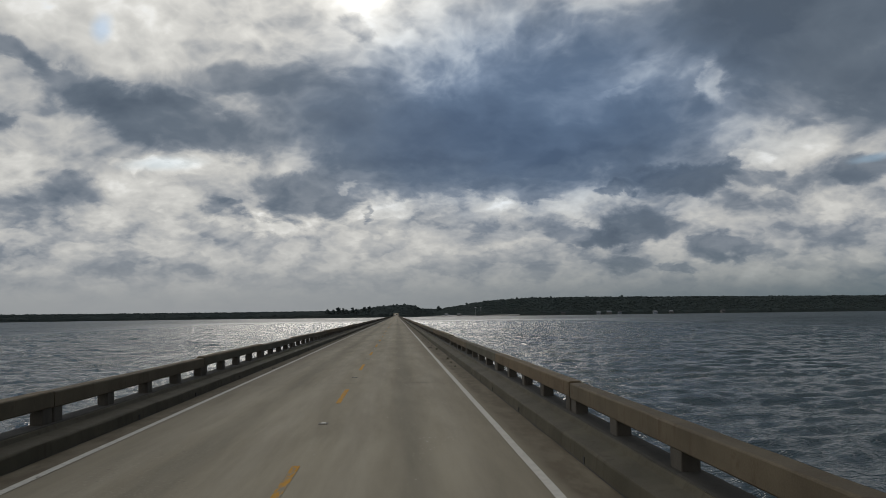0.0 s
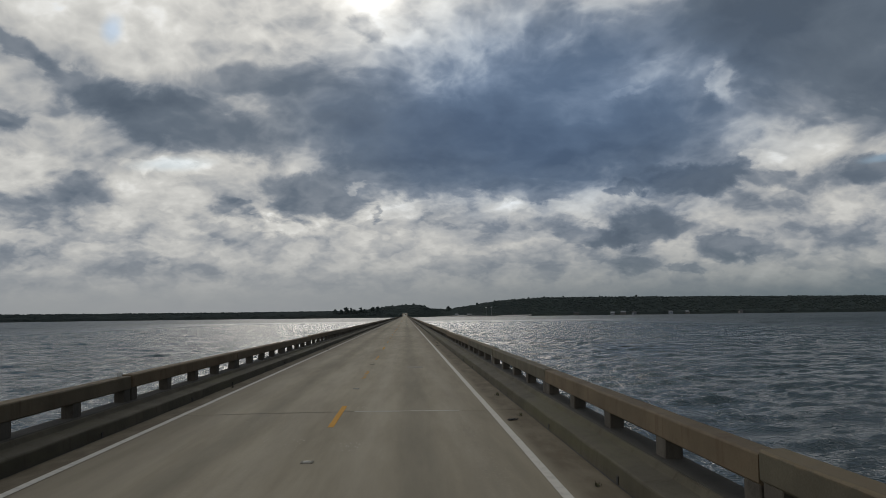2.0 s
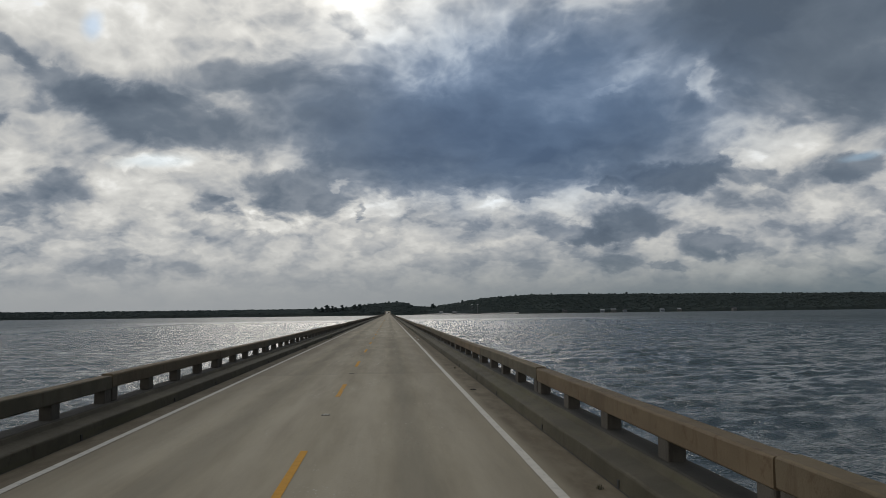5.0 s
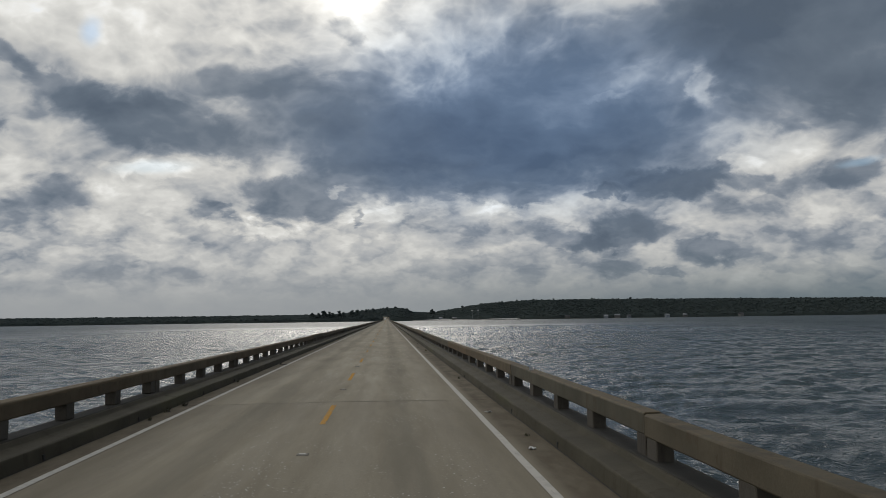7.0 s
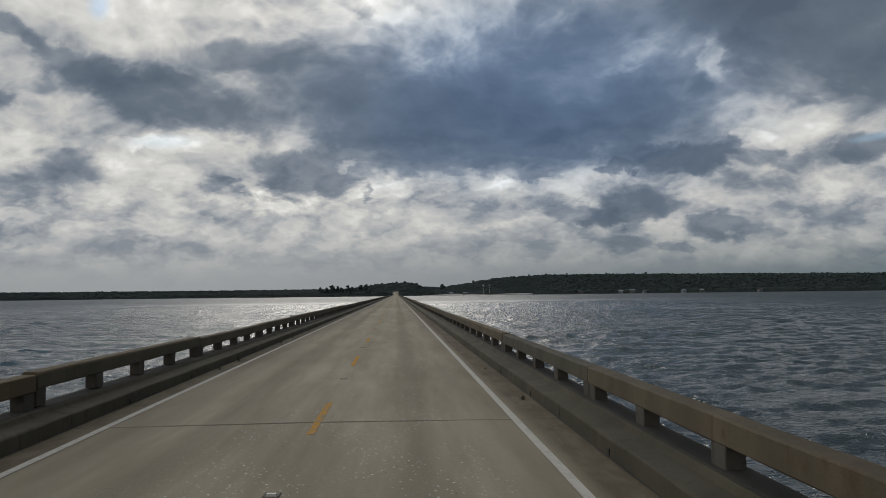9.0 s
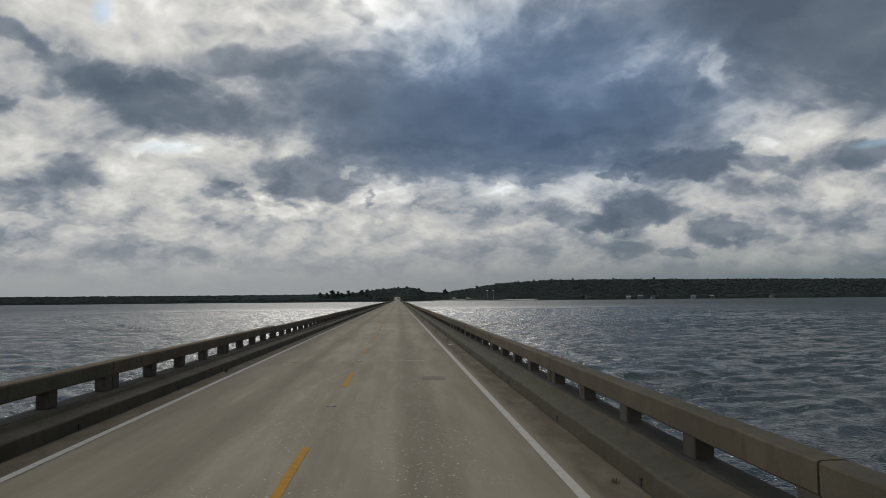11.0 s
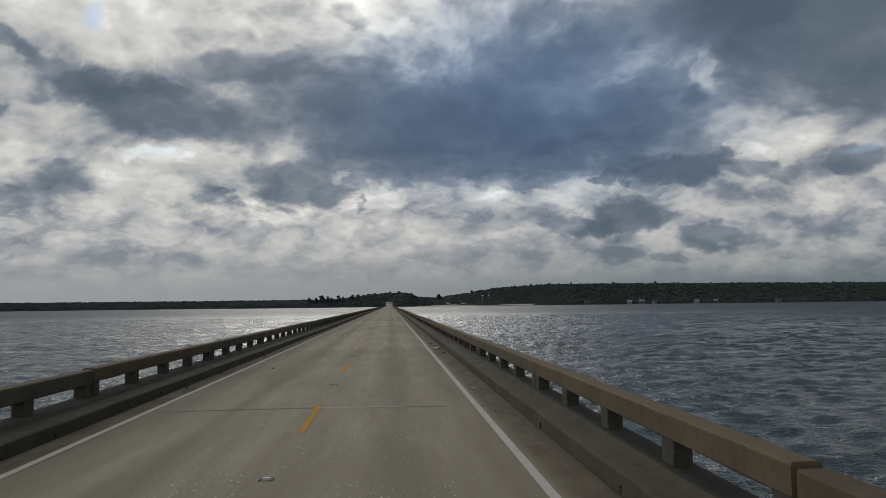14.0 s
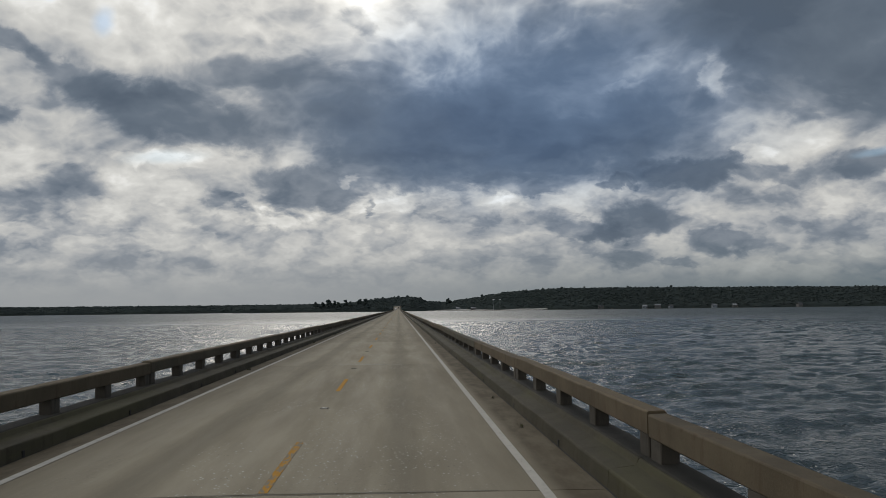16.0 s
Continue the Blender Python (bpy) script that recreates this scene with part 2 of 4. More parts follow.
N.wire(back.outputs[0], N.put("ShaderNodeOutputWorld").inputs["Surface"])

sun = new("sun", bpy.data.lights.new("sun", "SUN"))
sun.data.energy, sun.data.angle, sun.data.color = 0.36, radians(22), (1.0, 0.93, 0.82)
sun.matrix_world = look(Vector(sun_way) * 100, (0, 0, 0))

# ---------- materials ----------


def material(name):
    m = bpy.data.materials.new(name)
    m.use_nodes = True
    n = Nodes(m.node_tree)
    out = n.put("ShaderNodeOutputMaterial")
    b = n.put("ShaderNodeBsdfPrincipled")
    n.wire(b.outputs[0], out.inputs["Surface"])
    place = n.put("ShaderNodeNewGeometry").outputs["Position"]
    return m, n, b, place


def concrete(name, dark, light, stain, rough=0.85, grit=60.0, relief=0.5, moss=0.0, sunlit_rail=0.0):
    """Weathered cast concrete: cloudy tone, dark run-down stains, pits and sand grain."""
    m, n, b, p = material(name)
    rand = n.put("ShaderNodeObjectInfo").outputs["Random"]
    cloudy = n.noise(p, 0.9, 6.0, 0.6)
    grain = n.noise(p, grit, 3.0, 0.6)
    tone = n.math("ADD", n.math("MULTIPLY", cloudy, 0.75), n.math("MULTIPLY", grain, 0.35))
    tone = n.math("ADD", tone, n.math("MULTIPLY", rand, 0.10))
    col = n.mix(n.span(tone, 0.35, 0.85), dark, light)
    runs = n.noise(n.vec("MULTIPLY", p, (5.0, 5.0, 0.9)), 1.0, 5.0, 0.65)
    col = n.mix(n.span(runs, 0.52, 0.72, 0.0, 0.75), col, stain)
    blot = n.noise(n.vec("ADD", p, (31, 7, 3)), 3.3, 5.0, 0.7)
    col = n.mix(n.span(blot, 0.56, 0.70, 0.0, 0.7), col, stain)
    if moss:
        green = n.noise(n.vec("MULTIPLY", p, (1.0, 0.10, 1.0)), 1.0, 6.0, 0.65)
        col = n.mix(n.span(green, 0.50, 0.66, 0.0, moss), col, (0.078, 0.074, 0.036))
    if sunlit_rail:
        # each panel was cast of another batch, greyer or browner
        col = n.mix(1.0, col, n.mix(rand, (0.90, 0.98, 1.02), (1.20, 1.02, 0.88)), "MULTIPLY")
        # warm sunlit tone painted over the upper side and a little way below the arris
        edge = n.math("ADD", n.xyz(p)[2], n.math("MULTIPLY", n.math("SUBTRACT", blot, 0.5), 0.10))
        lit_top = n.math("MULTIPLY", n.span(edge, RAIL_TOP - 0.035, RAIL_TOP - 0.008), n.span(runs, 0.30, 0.55, 0.65, 1.0))
        col = n.mix(n.math("MULTIPLY", lit_top, sunlit_rail), col, (0.152, 0.117, 0.072))
    n.wire(col, b.inputs["Base Color"])
    b.inputs["Roughness"].default_value = rough
    b.inputs["Specular IOR Level"].default_value = 0.15
    pits = n.span(n.voronoi(p, 26.0), 0.0, 0.22, 0.0, 1.0)
    height = n.math("ADD", n.math("MULTIPLY", pits, 0.4), n.math("ADD", grain, n.math("MULTIPLY", blot, 0.8)))
    n.wire(n.bump(height, relief, 0.012), b.inputs["Normal"])
    return m


def deck_material():
    """Traffic-worn concrete: polished wheel paths, an oil-dark lane middle, pale scaled patches, specks of bare stone
    with painted glints.
    """
    m, n, b, p = material("deck_concrete")
    x, y, z = n.xyz(p)
    lane = n.math("ABSOLUTE", n.math("SUBTRACT", n.math("ABSOLUTE", x), 1.6))
    drift = n.math("MULTIPLY", n.math("SUBTRACT", n.noise(n.vec("MULTIPLY", p, (0.5, 0.06, 1)), 1.0, 3.0), 0.5), 0.7)
    path = n.math("ABSOLUTE", n.math("SUBTRACT", n.math("ADD", lane, drift), 0.85))
    wheel = n.span(path, 0.05, 0.55, 1.0, 0.0)
    oil = n.span(n.math("ADD", lane, drift), 0.05, 0.5, 1.0, 0.0)
    streak = n.noise(n.vec("MULTIPLY", p, (3.0, 0.22, 1)), 1.0, 6.0, 0.6)
    broad = n.noise(n.vec("MULTIPLY", p, (0.7, 0.10, 1)), 1.0, 5.0, 0.6)
    grain = n.noise(p, 55.0, 3.0, 0.7)
    tone = n.math("ADD", n.math("MULTIPLY", streak, 0.5), n.math("MULTIPLY", broad, 0.6))
    tone = n.math("ADD", tone, n.math("MULTIPLY", grain, 0.18))
    rand = n.put("ShaderNodeObjectInfo").outputs["Random"]
    tone = n.math("ADD", tone, n.math("MULTIPLY", n.math("SUBTRACT", rand, 0.5), 0.12))
    col = n.mix(n.span(tone, 0.42, 0.88), (0.218, 0.186, 0.132), (0.335, 0.292, 0.214))
    col = n.mix(n.math("MULTIPLY", oil, 0.42), col, (0.150, 0.133, 0.100))
    col = n.mix(n.math("MULTIPLY", wheel, 0.10), col, (0.35, 0.31, 0.24))
    # the deck gets paler farther along the bridge
    span_tone = n.span(n.math("ADD", y, n.math("MULTIPLY", broad, 60.0)), 190.0, 300.0, 1.0, 1.16)
    col = n.vec("SCALE", col, span_tone)
    # film of dirt on the strip that no wheel sweeps
    unswept = n.span(n.math("ADD", n.math("ABSOLUTE", x), n.math("MULTIPLY", drift, 0.8)), 1.9, 3.1, 0.0, 0.34)
    col = n.mix(unswept, col, (0.140, 0.118, 0.082))
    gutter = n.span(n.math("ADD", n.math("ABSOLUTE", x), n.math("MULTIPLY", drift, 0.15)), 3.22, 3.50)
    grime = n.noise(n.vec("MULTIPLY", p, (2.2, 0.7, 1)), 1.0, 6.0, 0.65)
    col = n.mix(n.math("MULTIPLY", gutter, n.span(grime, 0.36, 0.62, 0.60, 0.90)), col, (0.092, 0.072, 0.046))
    worn = n.span(n.noise(n.vec("ADD", n.vec("MULTIPLY", p, (0.5, 0.13, 1)), (3, 9, 0)), 1.0, 3.0), 0.46, 0.62)
    speck = n.span(n.noise(p, 22.0, 2.0, 0.5), 0.60, 0.66)
    worn = n.math("MULTIPLY", worn, n.span(n.math("ABSOLUTE", x), 2.4, 3.1, 1.0, 0.0))
    speck = n.math("MULTIPLY", speck, worn)
    col = n.mix(n.math("MULTIPLY", speck, 0.20), col, (0.46, 0.43, 0.36))
    # bare stones in clusters where the surface has scaled, more of them on the later spans
    stone = n.span(n.voronoi(n.vec("MULTIPLY", p, (1.0, 0.55, 1.0)), 15.0), 0.15, 0.30, 1.0, 0.0)
    flock = n.math("ADD", n.noise(n.vec("MULTIPLY", p, (1.0, 0.40, 1.0)), 0.75, 5.0, 0.65), n.span(y, 110.0, 240.0, -0.10, 0.045))
    stone = n.math("MULTIPLY", stone, n.span(flock, 0.47, 0.58))
    stone = n.math("MULTIPLY", stone, n.span(n.math("ABSOLUTE", n.math("SUBTRACT", x, 0.6)), 1.3, 2.3, 1.0, 0.0))
    # the stones' glints are put in as near-white colour
    glint_noise = n.noise(p, 27.0, 1.0)
    col = n.mix(n.math("MULTIPLY", stone, n.span(glint_noise, 0.50, 0.58)), col, (0.66, 0.64, 0.58))
    col = n.mix(n.math("MULTIPLY", stone, n.span(glint_noise, 0.34, 0.42, 0.7, 0.0)), col, (0.06, 0.055, 0.048))
    pit = n.math("MULTIPLY", n.span(n.noise(n.vec("ADD", p, (5, 2, 1)), 17.0, 2.0, 0.5), 0.66, 0.71), worn)
    col = n.mix(n.math("MULTIPLY", pit, 0.30), col, (0.05, 0.046, 0.040))
    n.wire(col, b.inputs["Base Color"])
    n.wire(n.math("SUBTRACT", 0.92, n.math("MULTIPLY", wheel, 0.08)), b.inputs["Roughness"])
    b.inputs["Specular IOR Level"].default_value = 0.14
    height = n.math("ADD", grain, n.math("MULTIPLY", n.math("ADD", n.math("ADD", speck, pit), stone), 0.8))
    n.wire(n.bump(height, 0.35, 0.008), b.inputs["Normal"])
    return m


def paint(name, colour, bare, wear, rand_wear=0.0):
    """Road paint, rubbed through to the concrete in patches."""
    m, n, b, p = material(name)
    rub = n.noise(n.vec("MULTIPLY", p, (12.0, 3.0, 1)), 1.0, 8.0, 0.72)
    rand = n.put("ShaderNodeObjectInfo").outputs["Random"]
    rub = n.math("ADD", rub, n.math("MULTIPLY", n.math("SUBTRACT", rand, 0.5), rand_wear))
    dirt = n.noise(p, 6.0, 4.0)
    col = n.mix(n.span(dirt, 0.4, 0.75, 0.0, 0.45), colour, tuple(c * 0.55 for c in colour))
    col = n.mix(n.span(rub, wear, wear + 0.07), col, bare)
    n.wire(col, b.inputs["Base Color"])
    b.inputs["Roughness"].default_value = 0.85
    b.inputs["Specular IOR Level"].default_value = 0.12
    n.wire(n.bump(rub, 0.3, 0.004), b.inputs["Normal"])
    return m


def plain(name, colour, rough=0.7, metal=0.0, vary=0.25, scale=3.0):
    m, n, b, p = material(name)
    f = n.noise(p, scale, 5.0, 0.6)
    rand = n.put("ShaderNodeObjectInfo").outputs["Random"]
    f = n.math("ADD", f, n.math("MULTIPLY", n.math("SUBTRACT", rand, 0.5), 0.3))
    n.wire(n.mix(n.span(f, 0.3, 0.75), tuple(c * (1 - vary) for c in colour), tuple(min(1, c * (1 + vary)) for c in colour)), b.inputs["Base Color"])
    b.inputs["Roughness"].default_value, b.inputs["Metallic"].default_value = rough, metal
    n.wire(n.bump(f, 0.3, 0.05 / scale), b.inputs["Normal"])
    return m


def water_material():
    """Wind-roughened river water: wavelets as relief near the bridge, unresolved chop as gloss farther out."""
    m, n, b, p = material("water")
    x, y, z = n.xyz(p)
    turned = n.vec("MULTIPLY", p, (0.85, 1.0, 1.0))
    chop = n.noise(turned, 0.95, 2.0, 0.5, 0.4)
    crest = n.math("SUBTRACT", 0.25, n.math("ABSOLUTE", n.math("SUBTRACT", n.noise(turned, 2.3, 2.0, 0.55, 0.5), 0.5)))
    gust = n.noise(n.vec("MULTIPLY", p, (1.0, 0.6, 1.0)), 0.022, 4.0, 0.6)
    height = n.math("ADD", n.math("MULTIPLY", chop, 0.55), n.math("MULTIPLY", crest, 0.62))
    paw = n.noise(n.vec("MULTIPLY", p, (0.45, 1.0, 1.0)), 0.075, 4.0, 0.6)
    height = n.math("MULTIPLY", height, n.math("MULTIPLY", n.span(gust, 0.3, 0.7, 0.8, 1.2), n.span(paw, 0.36, 0.64, 0.60, 1.4)))
    n.wire(n.mix(n.span(gust, 0.35, 0.65), (0.032, 0.049, 0.052), (0.042, 0.060, 0.064)), b.inputs["Base Color"])
    out = n.math("MAXIMUM", n.math("DIVIDE", n.math("ABSOLUTE", x), 420.0), n.math("DIVIDE", n.math("SUBTRACT", y, 560.0), 700.0))
    n.wire(n.bump(n.math("MULTIPLY", height, n.span(out, 0.1, 0.9, 1.0, 0.8)), 1.0, 0.46), b.inputs["Normal"])
    n.wire(n.span(out, 0.05, 0.8, 0.13, 0.45), b.inputs["Roughness"])
    b.inputs["IOR"].default_value = 1.333
    b.inputs["Specular IOR Level"].default_value = 0.5
    return m


def woods_material(name, dark, light):
    """Foliage: leaves that scatter light on both sides, each clump a little different."""
    m, n, b, p = material(name)
    isl = n.put("ShaderNodeNewGeometry").outputs["Random Per Island"]
    f = n.noise(p, 0.05, 5.0, 0.65)
    f = n.math("ADD", n.math("MULTIPLY", f, 0.8), n.math("MULTIPLY", isl, 0.22))
    col = n.mix(n.span(f, 0.3, 0.8), dark, light)
    n.wire(col, b.inputs["Base Color"])
    b.inputs["Roughness"].default_value = 0.95
    b.inputs["Specular IOR Level"].default_value = 0.05
    leaf = n.put("ShaderNodeBsdfTranslucent")
    n.wire(col, leaf.inputs["Color"])
    both = n.put("ShaderNodeMixShader")
    both.inputs[0].default_value = 0.5
    n.wire(b.outputs[0], both.inputs[1])
    n.wire(leaf.outputs[0], both.inputs[2])
    out = [k for k in m.node_tree.nodes if k.bl_idname == "ShaderNodeOutputMaterial"][0]
    n.wire(both.outputs[0], out.inputs["Surface"])
    return m


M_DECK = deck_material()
M_CURB = concrete("curb_concrete", (0.044, 0.039, 0.026), (0.085, 0.075, 0.052), (0.044, 0.035, 0.023), moss=0.60, relief=0.3)
# ledge colour holds the shade under the rail as well as dirt
M_LEDGE = concrete("shaded_ledge_concrete", (0.026, 0.025, 0.021), (0.046, 0.042, 0.035), (0.022, 0.020, 0.017), relief=0.3)
M_RAIL = concrete("rail_concrete", (0.066, 0.057, 0.041), (0.118, 0.102, 0.073), (0.070, 0.052, 0.036), relief=0.22, sunlit_rail=0.75)
# darker than the rail: the posts' backlit shade is put into this colour
M_POST = concrete("post_concrete", (0.052, 0.046, 0.038), (0.092, 0.082, 0.068), (0.04, 0.035, 0.03))
M_PATCH = concrete("patch_concrete", (0.18, 0.16, 0.125), (0.25, 0.222, 0.178), (0.14, 0.125, 0.10), relief=0.2)
M_MORTAR = concrete("pale_mortar", (0.34, 0.32, 0.27), (0.46, 0.43, 0.37), (0.22, 0.20, 0.16), relief=0.2)
M_PILE = concrete("pile_concrete", (0.20, 0.19, 0.17), (0.32, 0.30, 0.27), (0.08, 0.08, 0.07))
M_WHITE = paint("white_road_paint", (0.52, 0.49, 0.43), (0.18, 0.16, 0.13), 0.60)
M_YELLOW = paint("yellow_road_paint", (0.50, 0.250, 0.030), (0.25, 0.215, 0.155), 0.555, 0.26)
M_SEAL = plain("joint_seal", (0.02, 0.019, 0.017), 0.9)
M_WATER = water_material()
# distance haze is put into the foliage: colours raised and blued
M_WOODS = woods_material("hazed_foliage", (0.092, 0.114, 0.112), (0.116, 0.138, 0.130))
M_PINE = woods_material("hazed_pine_needles", (0.090, 0.112, 0.108), (0.100, 0.122, 0.112))
M_BARK = plain("bark", (0.07, 0.055, 0.045), 0.95)
M_SOIL = plain("shore_soil", (0.060, 0.070, 0.060), 0.95, scale=0.08)
M_SAND = plain("pale_sand", (0.55, 0.53, 0.50), 0.95, scale=0.2)
M_WALL = plain("house_paint", (0.14, 0.14, 0.135), 0.8, scale=0.5)
M_ROOF = plain("roof_shingle", (0.10, 0.10, 0.105), 0.9, scale=0.8)
M_TIN = plain("metal_roof", (0.30, 0.31, 0.32), 0.45, 0.3, scale=0.6)
M_PANE = plain("window_glass", (0.03, 0.035, 0.04), 0.1)
M_WOOD = plain("dock_wood", (0.20, 0.175, 0.15), 0.9)
M_STEEL = plain("galvanised_steel", (0.45, 0.46, 0.47), 0.45, 0.7)
M_LAMP = plain("lamp_housing", (0.80, 0.80, 0.80), 0.5)
M_WEED = plain("dry_weed", (0.055, 0.055, 0.025), 0.95, vary=0.5, scale=30)
M_LITTER = plain("pale_litter", (0.62, 0.61, 0.58), 0.8, vary=0.15)
M_RUBBER = plain("tyre_rubber", (0.02, 0.02, 0.021), 0.9)
M_MARK = plain("marker_plastic", (0.27, 0.255, 0.22), 0.4, scale=25)
M_MARKBASE = plain("marker_casting", (0.17, 0.15, 0.12), 0.8, 0.0, scale=25)
M_CARDARK = plain("dark_car_paint", (0.03, 0.032, 0.036), 0.25, 0.2)
M_CARPALE = plain("white_car_paint", (0.65, 0.66, 0.67), 0.3)
M_TAIL = plain("red_lens", (0.30, 0.02, 0.02), 0.3)
M_HEAD = plain("clear_lens", (0.75, 0.75, 0.72), 0.15)

# ---------- mesh helpers ----------


def mesh_of(bm, name, mat, smooth=False):
    me = bpy.data.meshes.new(name)
    bm.normal_update()
    bm.to_mesh(me)
    bm.free()
    me.materials.append(mat)
    if smooth:
        me.polygons.foreach_set("use_smooth", [True] * len(me.polygons))
    return me


def part(name, bm, mat, parent, label="", smooth=False):
    """Links a bmesh (or a ready mesh) as one mesh object under a thing or a part."""
    me = bm if isinstance(bm, bpy.types.Mesh) else mesh_of(bm, name, mat, smooth)
    ob = new(name, me)
    ob.parent = parent
    if label:
        ob["label"] = label
    return ob


def box(bm, x0, x1, y0, y1, z0, z1, bevel=0.0, segments=1):
    m = Matrix.LocRotScale(((x0 + x1) / 2, (y0 + y1) / 2, (z0 + z1) / 2), None, (x1 - x0, y1 - y0, z1 - z0))
    made = bmesh.ops.create_cube(bm, size=1.0, matrix=m)
    if bevel:
        edges = list({e for v in made["verts"] for e in v.link_edges})
        bmesh.ops.bevel(bm, geom=edges, offset=bevel, segments=segments, affect="EDGES", profile=0.5)
    return bm


def boxed(*a, **k):
    return box(bmesh.new(), *a, **k)


def tube(bm, a, b, r0, r1, sides=8):
    a, b = Vector(a), Vector(b)
    m = Matrix.Translation((a + b) / 2) @ (b - a).to_track_quat("Z", "Y").to_matrix().to_4x4()
    bmesh.ops.create_cone(bm, cap_ends=True, segments=sides, radius1=r0, radius2=r1, depth=(b - a).length, matrix=m)
    return bm


def extrude_profile(bm, profile, ys, wobble=0.0, seed=0):
    """A closed profile of (x, z) drawn along y through the stations ys, with ends closed."""
    rings = []
    for y in ys:
        ring = []
        for k, (x, z) in enumerate(profile):
            w = noise.noise_vector((y * 0.9 + seed, k * 3.7, seed)) * wobble
            ring.append(bm.verts.new((x + w.x, y, z + w.z)))
        rings.append(ring)
    k = len(profile)
    for a, b in zip(rings, rings[1:]):
        for i in range(k):
            j = (i + 1) % k
            bm.faces.new((a[i], a[j], b[j], b[i]))
    bm.faces.new(rings[0][::-1])
    bm.faces.new(rings[-1])
    bmesh.ops.recalc_face_normals(bm, faces=bm.faces)
    return bm

# ---------- water: one sheet to the horizon, choppy waves near the bridge ----------


def graded(fine_a, fine_b, step, far, growth):
    """Stations with an even step between two places, growing steps outward as far as far."""
    mid = list(np.arange(fine_a, fine_b + step / 2, step))
    up, s = [mid[-1]], step
    while up[-1] < far[1]:
        s *= growth
        up.append(min(up[-1] + s, far[1]))
    down, s = [mid[0]], step
    while down[-1] > far[0]:
        s *= growth
        down.append(max(down[-1] - s, far[0]))
    return np.array(down[:0:-1] + mid + up[1:])


def build_water():
    rng = np.random.default_rng(4)
    half = np.concatenate([np.arange(3.0, 42.0, 0.36), graded(42.0, 140.0, 1.0, (42.0, 4900.0), 1.07)])
    xs = np.concatenate([-half[::-1], half])
    back_ys = graded(0.0, 1.0, 0.42, (-600.0, 1.0), 1.07)
    ys = np.concatenate([back_ys[back_ys < 0], np.arange(0.0, 520.0, 0.46), np.arange(520.0, 800.1, 1.0)])
    gx, gy = np.meshgrid(xs, ys)
    gz = np.zeros_like(gx)
    # wind chop: short-crested trains with sharpened crests, in groups that swell and fade
    for length, height in ((17.0, 0.16), (11.0, 0.14), (7.5, 0.110), (5.0, 0.125), (3.4, 0.128), (2.4, 0.115), (1.7, 0.085)):
        for _ in range(4):
            turn = radians(rng.normal(100, 30))
            k = 2 * np.pi / (length * rng.uniform(0.82, 1.22))
            along, across = gx * np.cos(turn) + gy * np.sin(turn), gy * np.cos(turn) - gx * np.sin(turn)
            ph = along * k + rng.uniform(0, 6.28) + 0.9 * np.sin(across * rng.uniform(0.25, 0.5) / length + rng.uniform(0, 6))
            group = 0.62 + 0.55 * np.sin(along * 0.9 / length + rng.uniform(0, 6)) * np.sin(across * rng.uniform(0.5, 0.9) / length + rng.uniform(0, 6))
            gz += height * 0.42 * group * (np.exp(1.1 * (np.sin(ph) - 1.0)) * 2.0 - 0.9)
    fade = np.clip((gy + 60) / 40, 0, 1) * np.clip((799 - gy) / 4, 0, 1)
    gz = gz * fade + WATER
    # farther out, coarser waves
    half = np.concatenate([np.arange(3.0, 42.0, 2.6), graded(42.0, 300.0, 5.0, (42.0, 4900.0), 1.04)])
    fx, fy = np.meshgrid(np.concatenate([-half[::-1], half]), np.concatenate([np.arange(800.0, 2700.0, 3.2), graded(2700.0, 2703.0, 3.2, (2700.0, 4950.0), 1.1)]))
    fz = rng.normal(0, 0.20, fx.shape) * np.clip((fy - 800) / 4, 0, 1) + WATER
    me = bpy.data.meshes.new("water")
    verts, faces, start = [], [], 0
    for ax, ay, a_z in ((gx, gy, gz), (fx, fy, fz)):
        verts.append(np.stack([ax, ay, a_z], -1).reshape(-1, 3))
        ny, nx = ax.shape
        i = start + (np.arange(ny - 1)[:, None] * nx + np.arange(nx - 1)[None, :]).reshape(-1)
        faces.append(np.stack([i, i + 1, i + nx + 1, i + nx], -1))
        start += ny * nx
    verts, faces = np.concatenate(verts), np.concatenate(faces)
    me.vertices.add(len(verts))
    me.vertices.foreach_set("co", verts.ravel())
    me.loops.add(faces.size)
    me.loops.foreach_set("vertex_index", faces.ravel())
    me.polygons.add(len(faces))
    me.polygons.foreach_set("loop_start", np.arange(0, faces.size, 4))
    me.polygons.foreach_set("use_smooth", np.ones(len(faces), dtype=bool))
    me.update(calc_edges=True)
    me.validate()
    me.materials.append(M_WATER)
    tagged(new("water", me), "wide choppy grey river water with dark wavelets", "water", kind="structure")


build_water()

# ---------- the bridge ----------


def rise_at(y):
    """How far the deck climbs over the boat channel near the far bank."""
    def s(a, b):
        u = min(1.0, max(0.0, (y - a) / (b - a)))
        return u * u * (3 - 2 * u)
    return 5.4 * (s(1330, 1560) - s(1600, 1900))


road = tagged(new("road"), "straight two-lane concrete bridge deck with worn wheel paths", "road", kind="structure")
curb = tagged(new("pavement"), "low weathered concrete safety kerb along both deck edges", "kerb", kind="structure")
piers = tagged(new("pier_row"), "concrete pile bents that carry the bridge out of the water", "pier", kind="structure")

GAP = 0.03
Y_FAR = NEAR_B * BAY
slab_ys = [GAP / 2] + list(np.linspace(0.6, SPAN - 0.6, 18)) + [SPAN - GAP / 2]


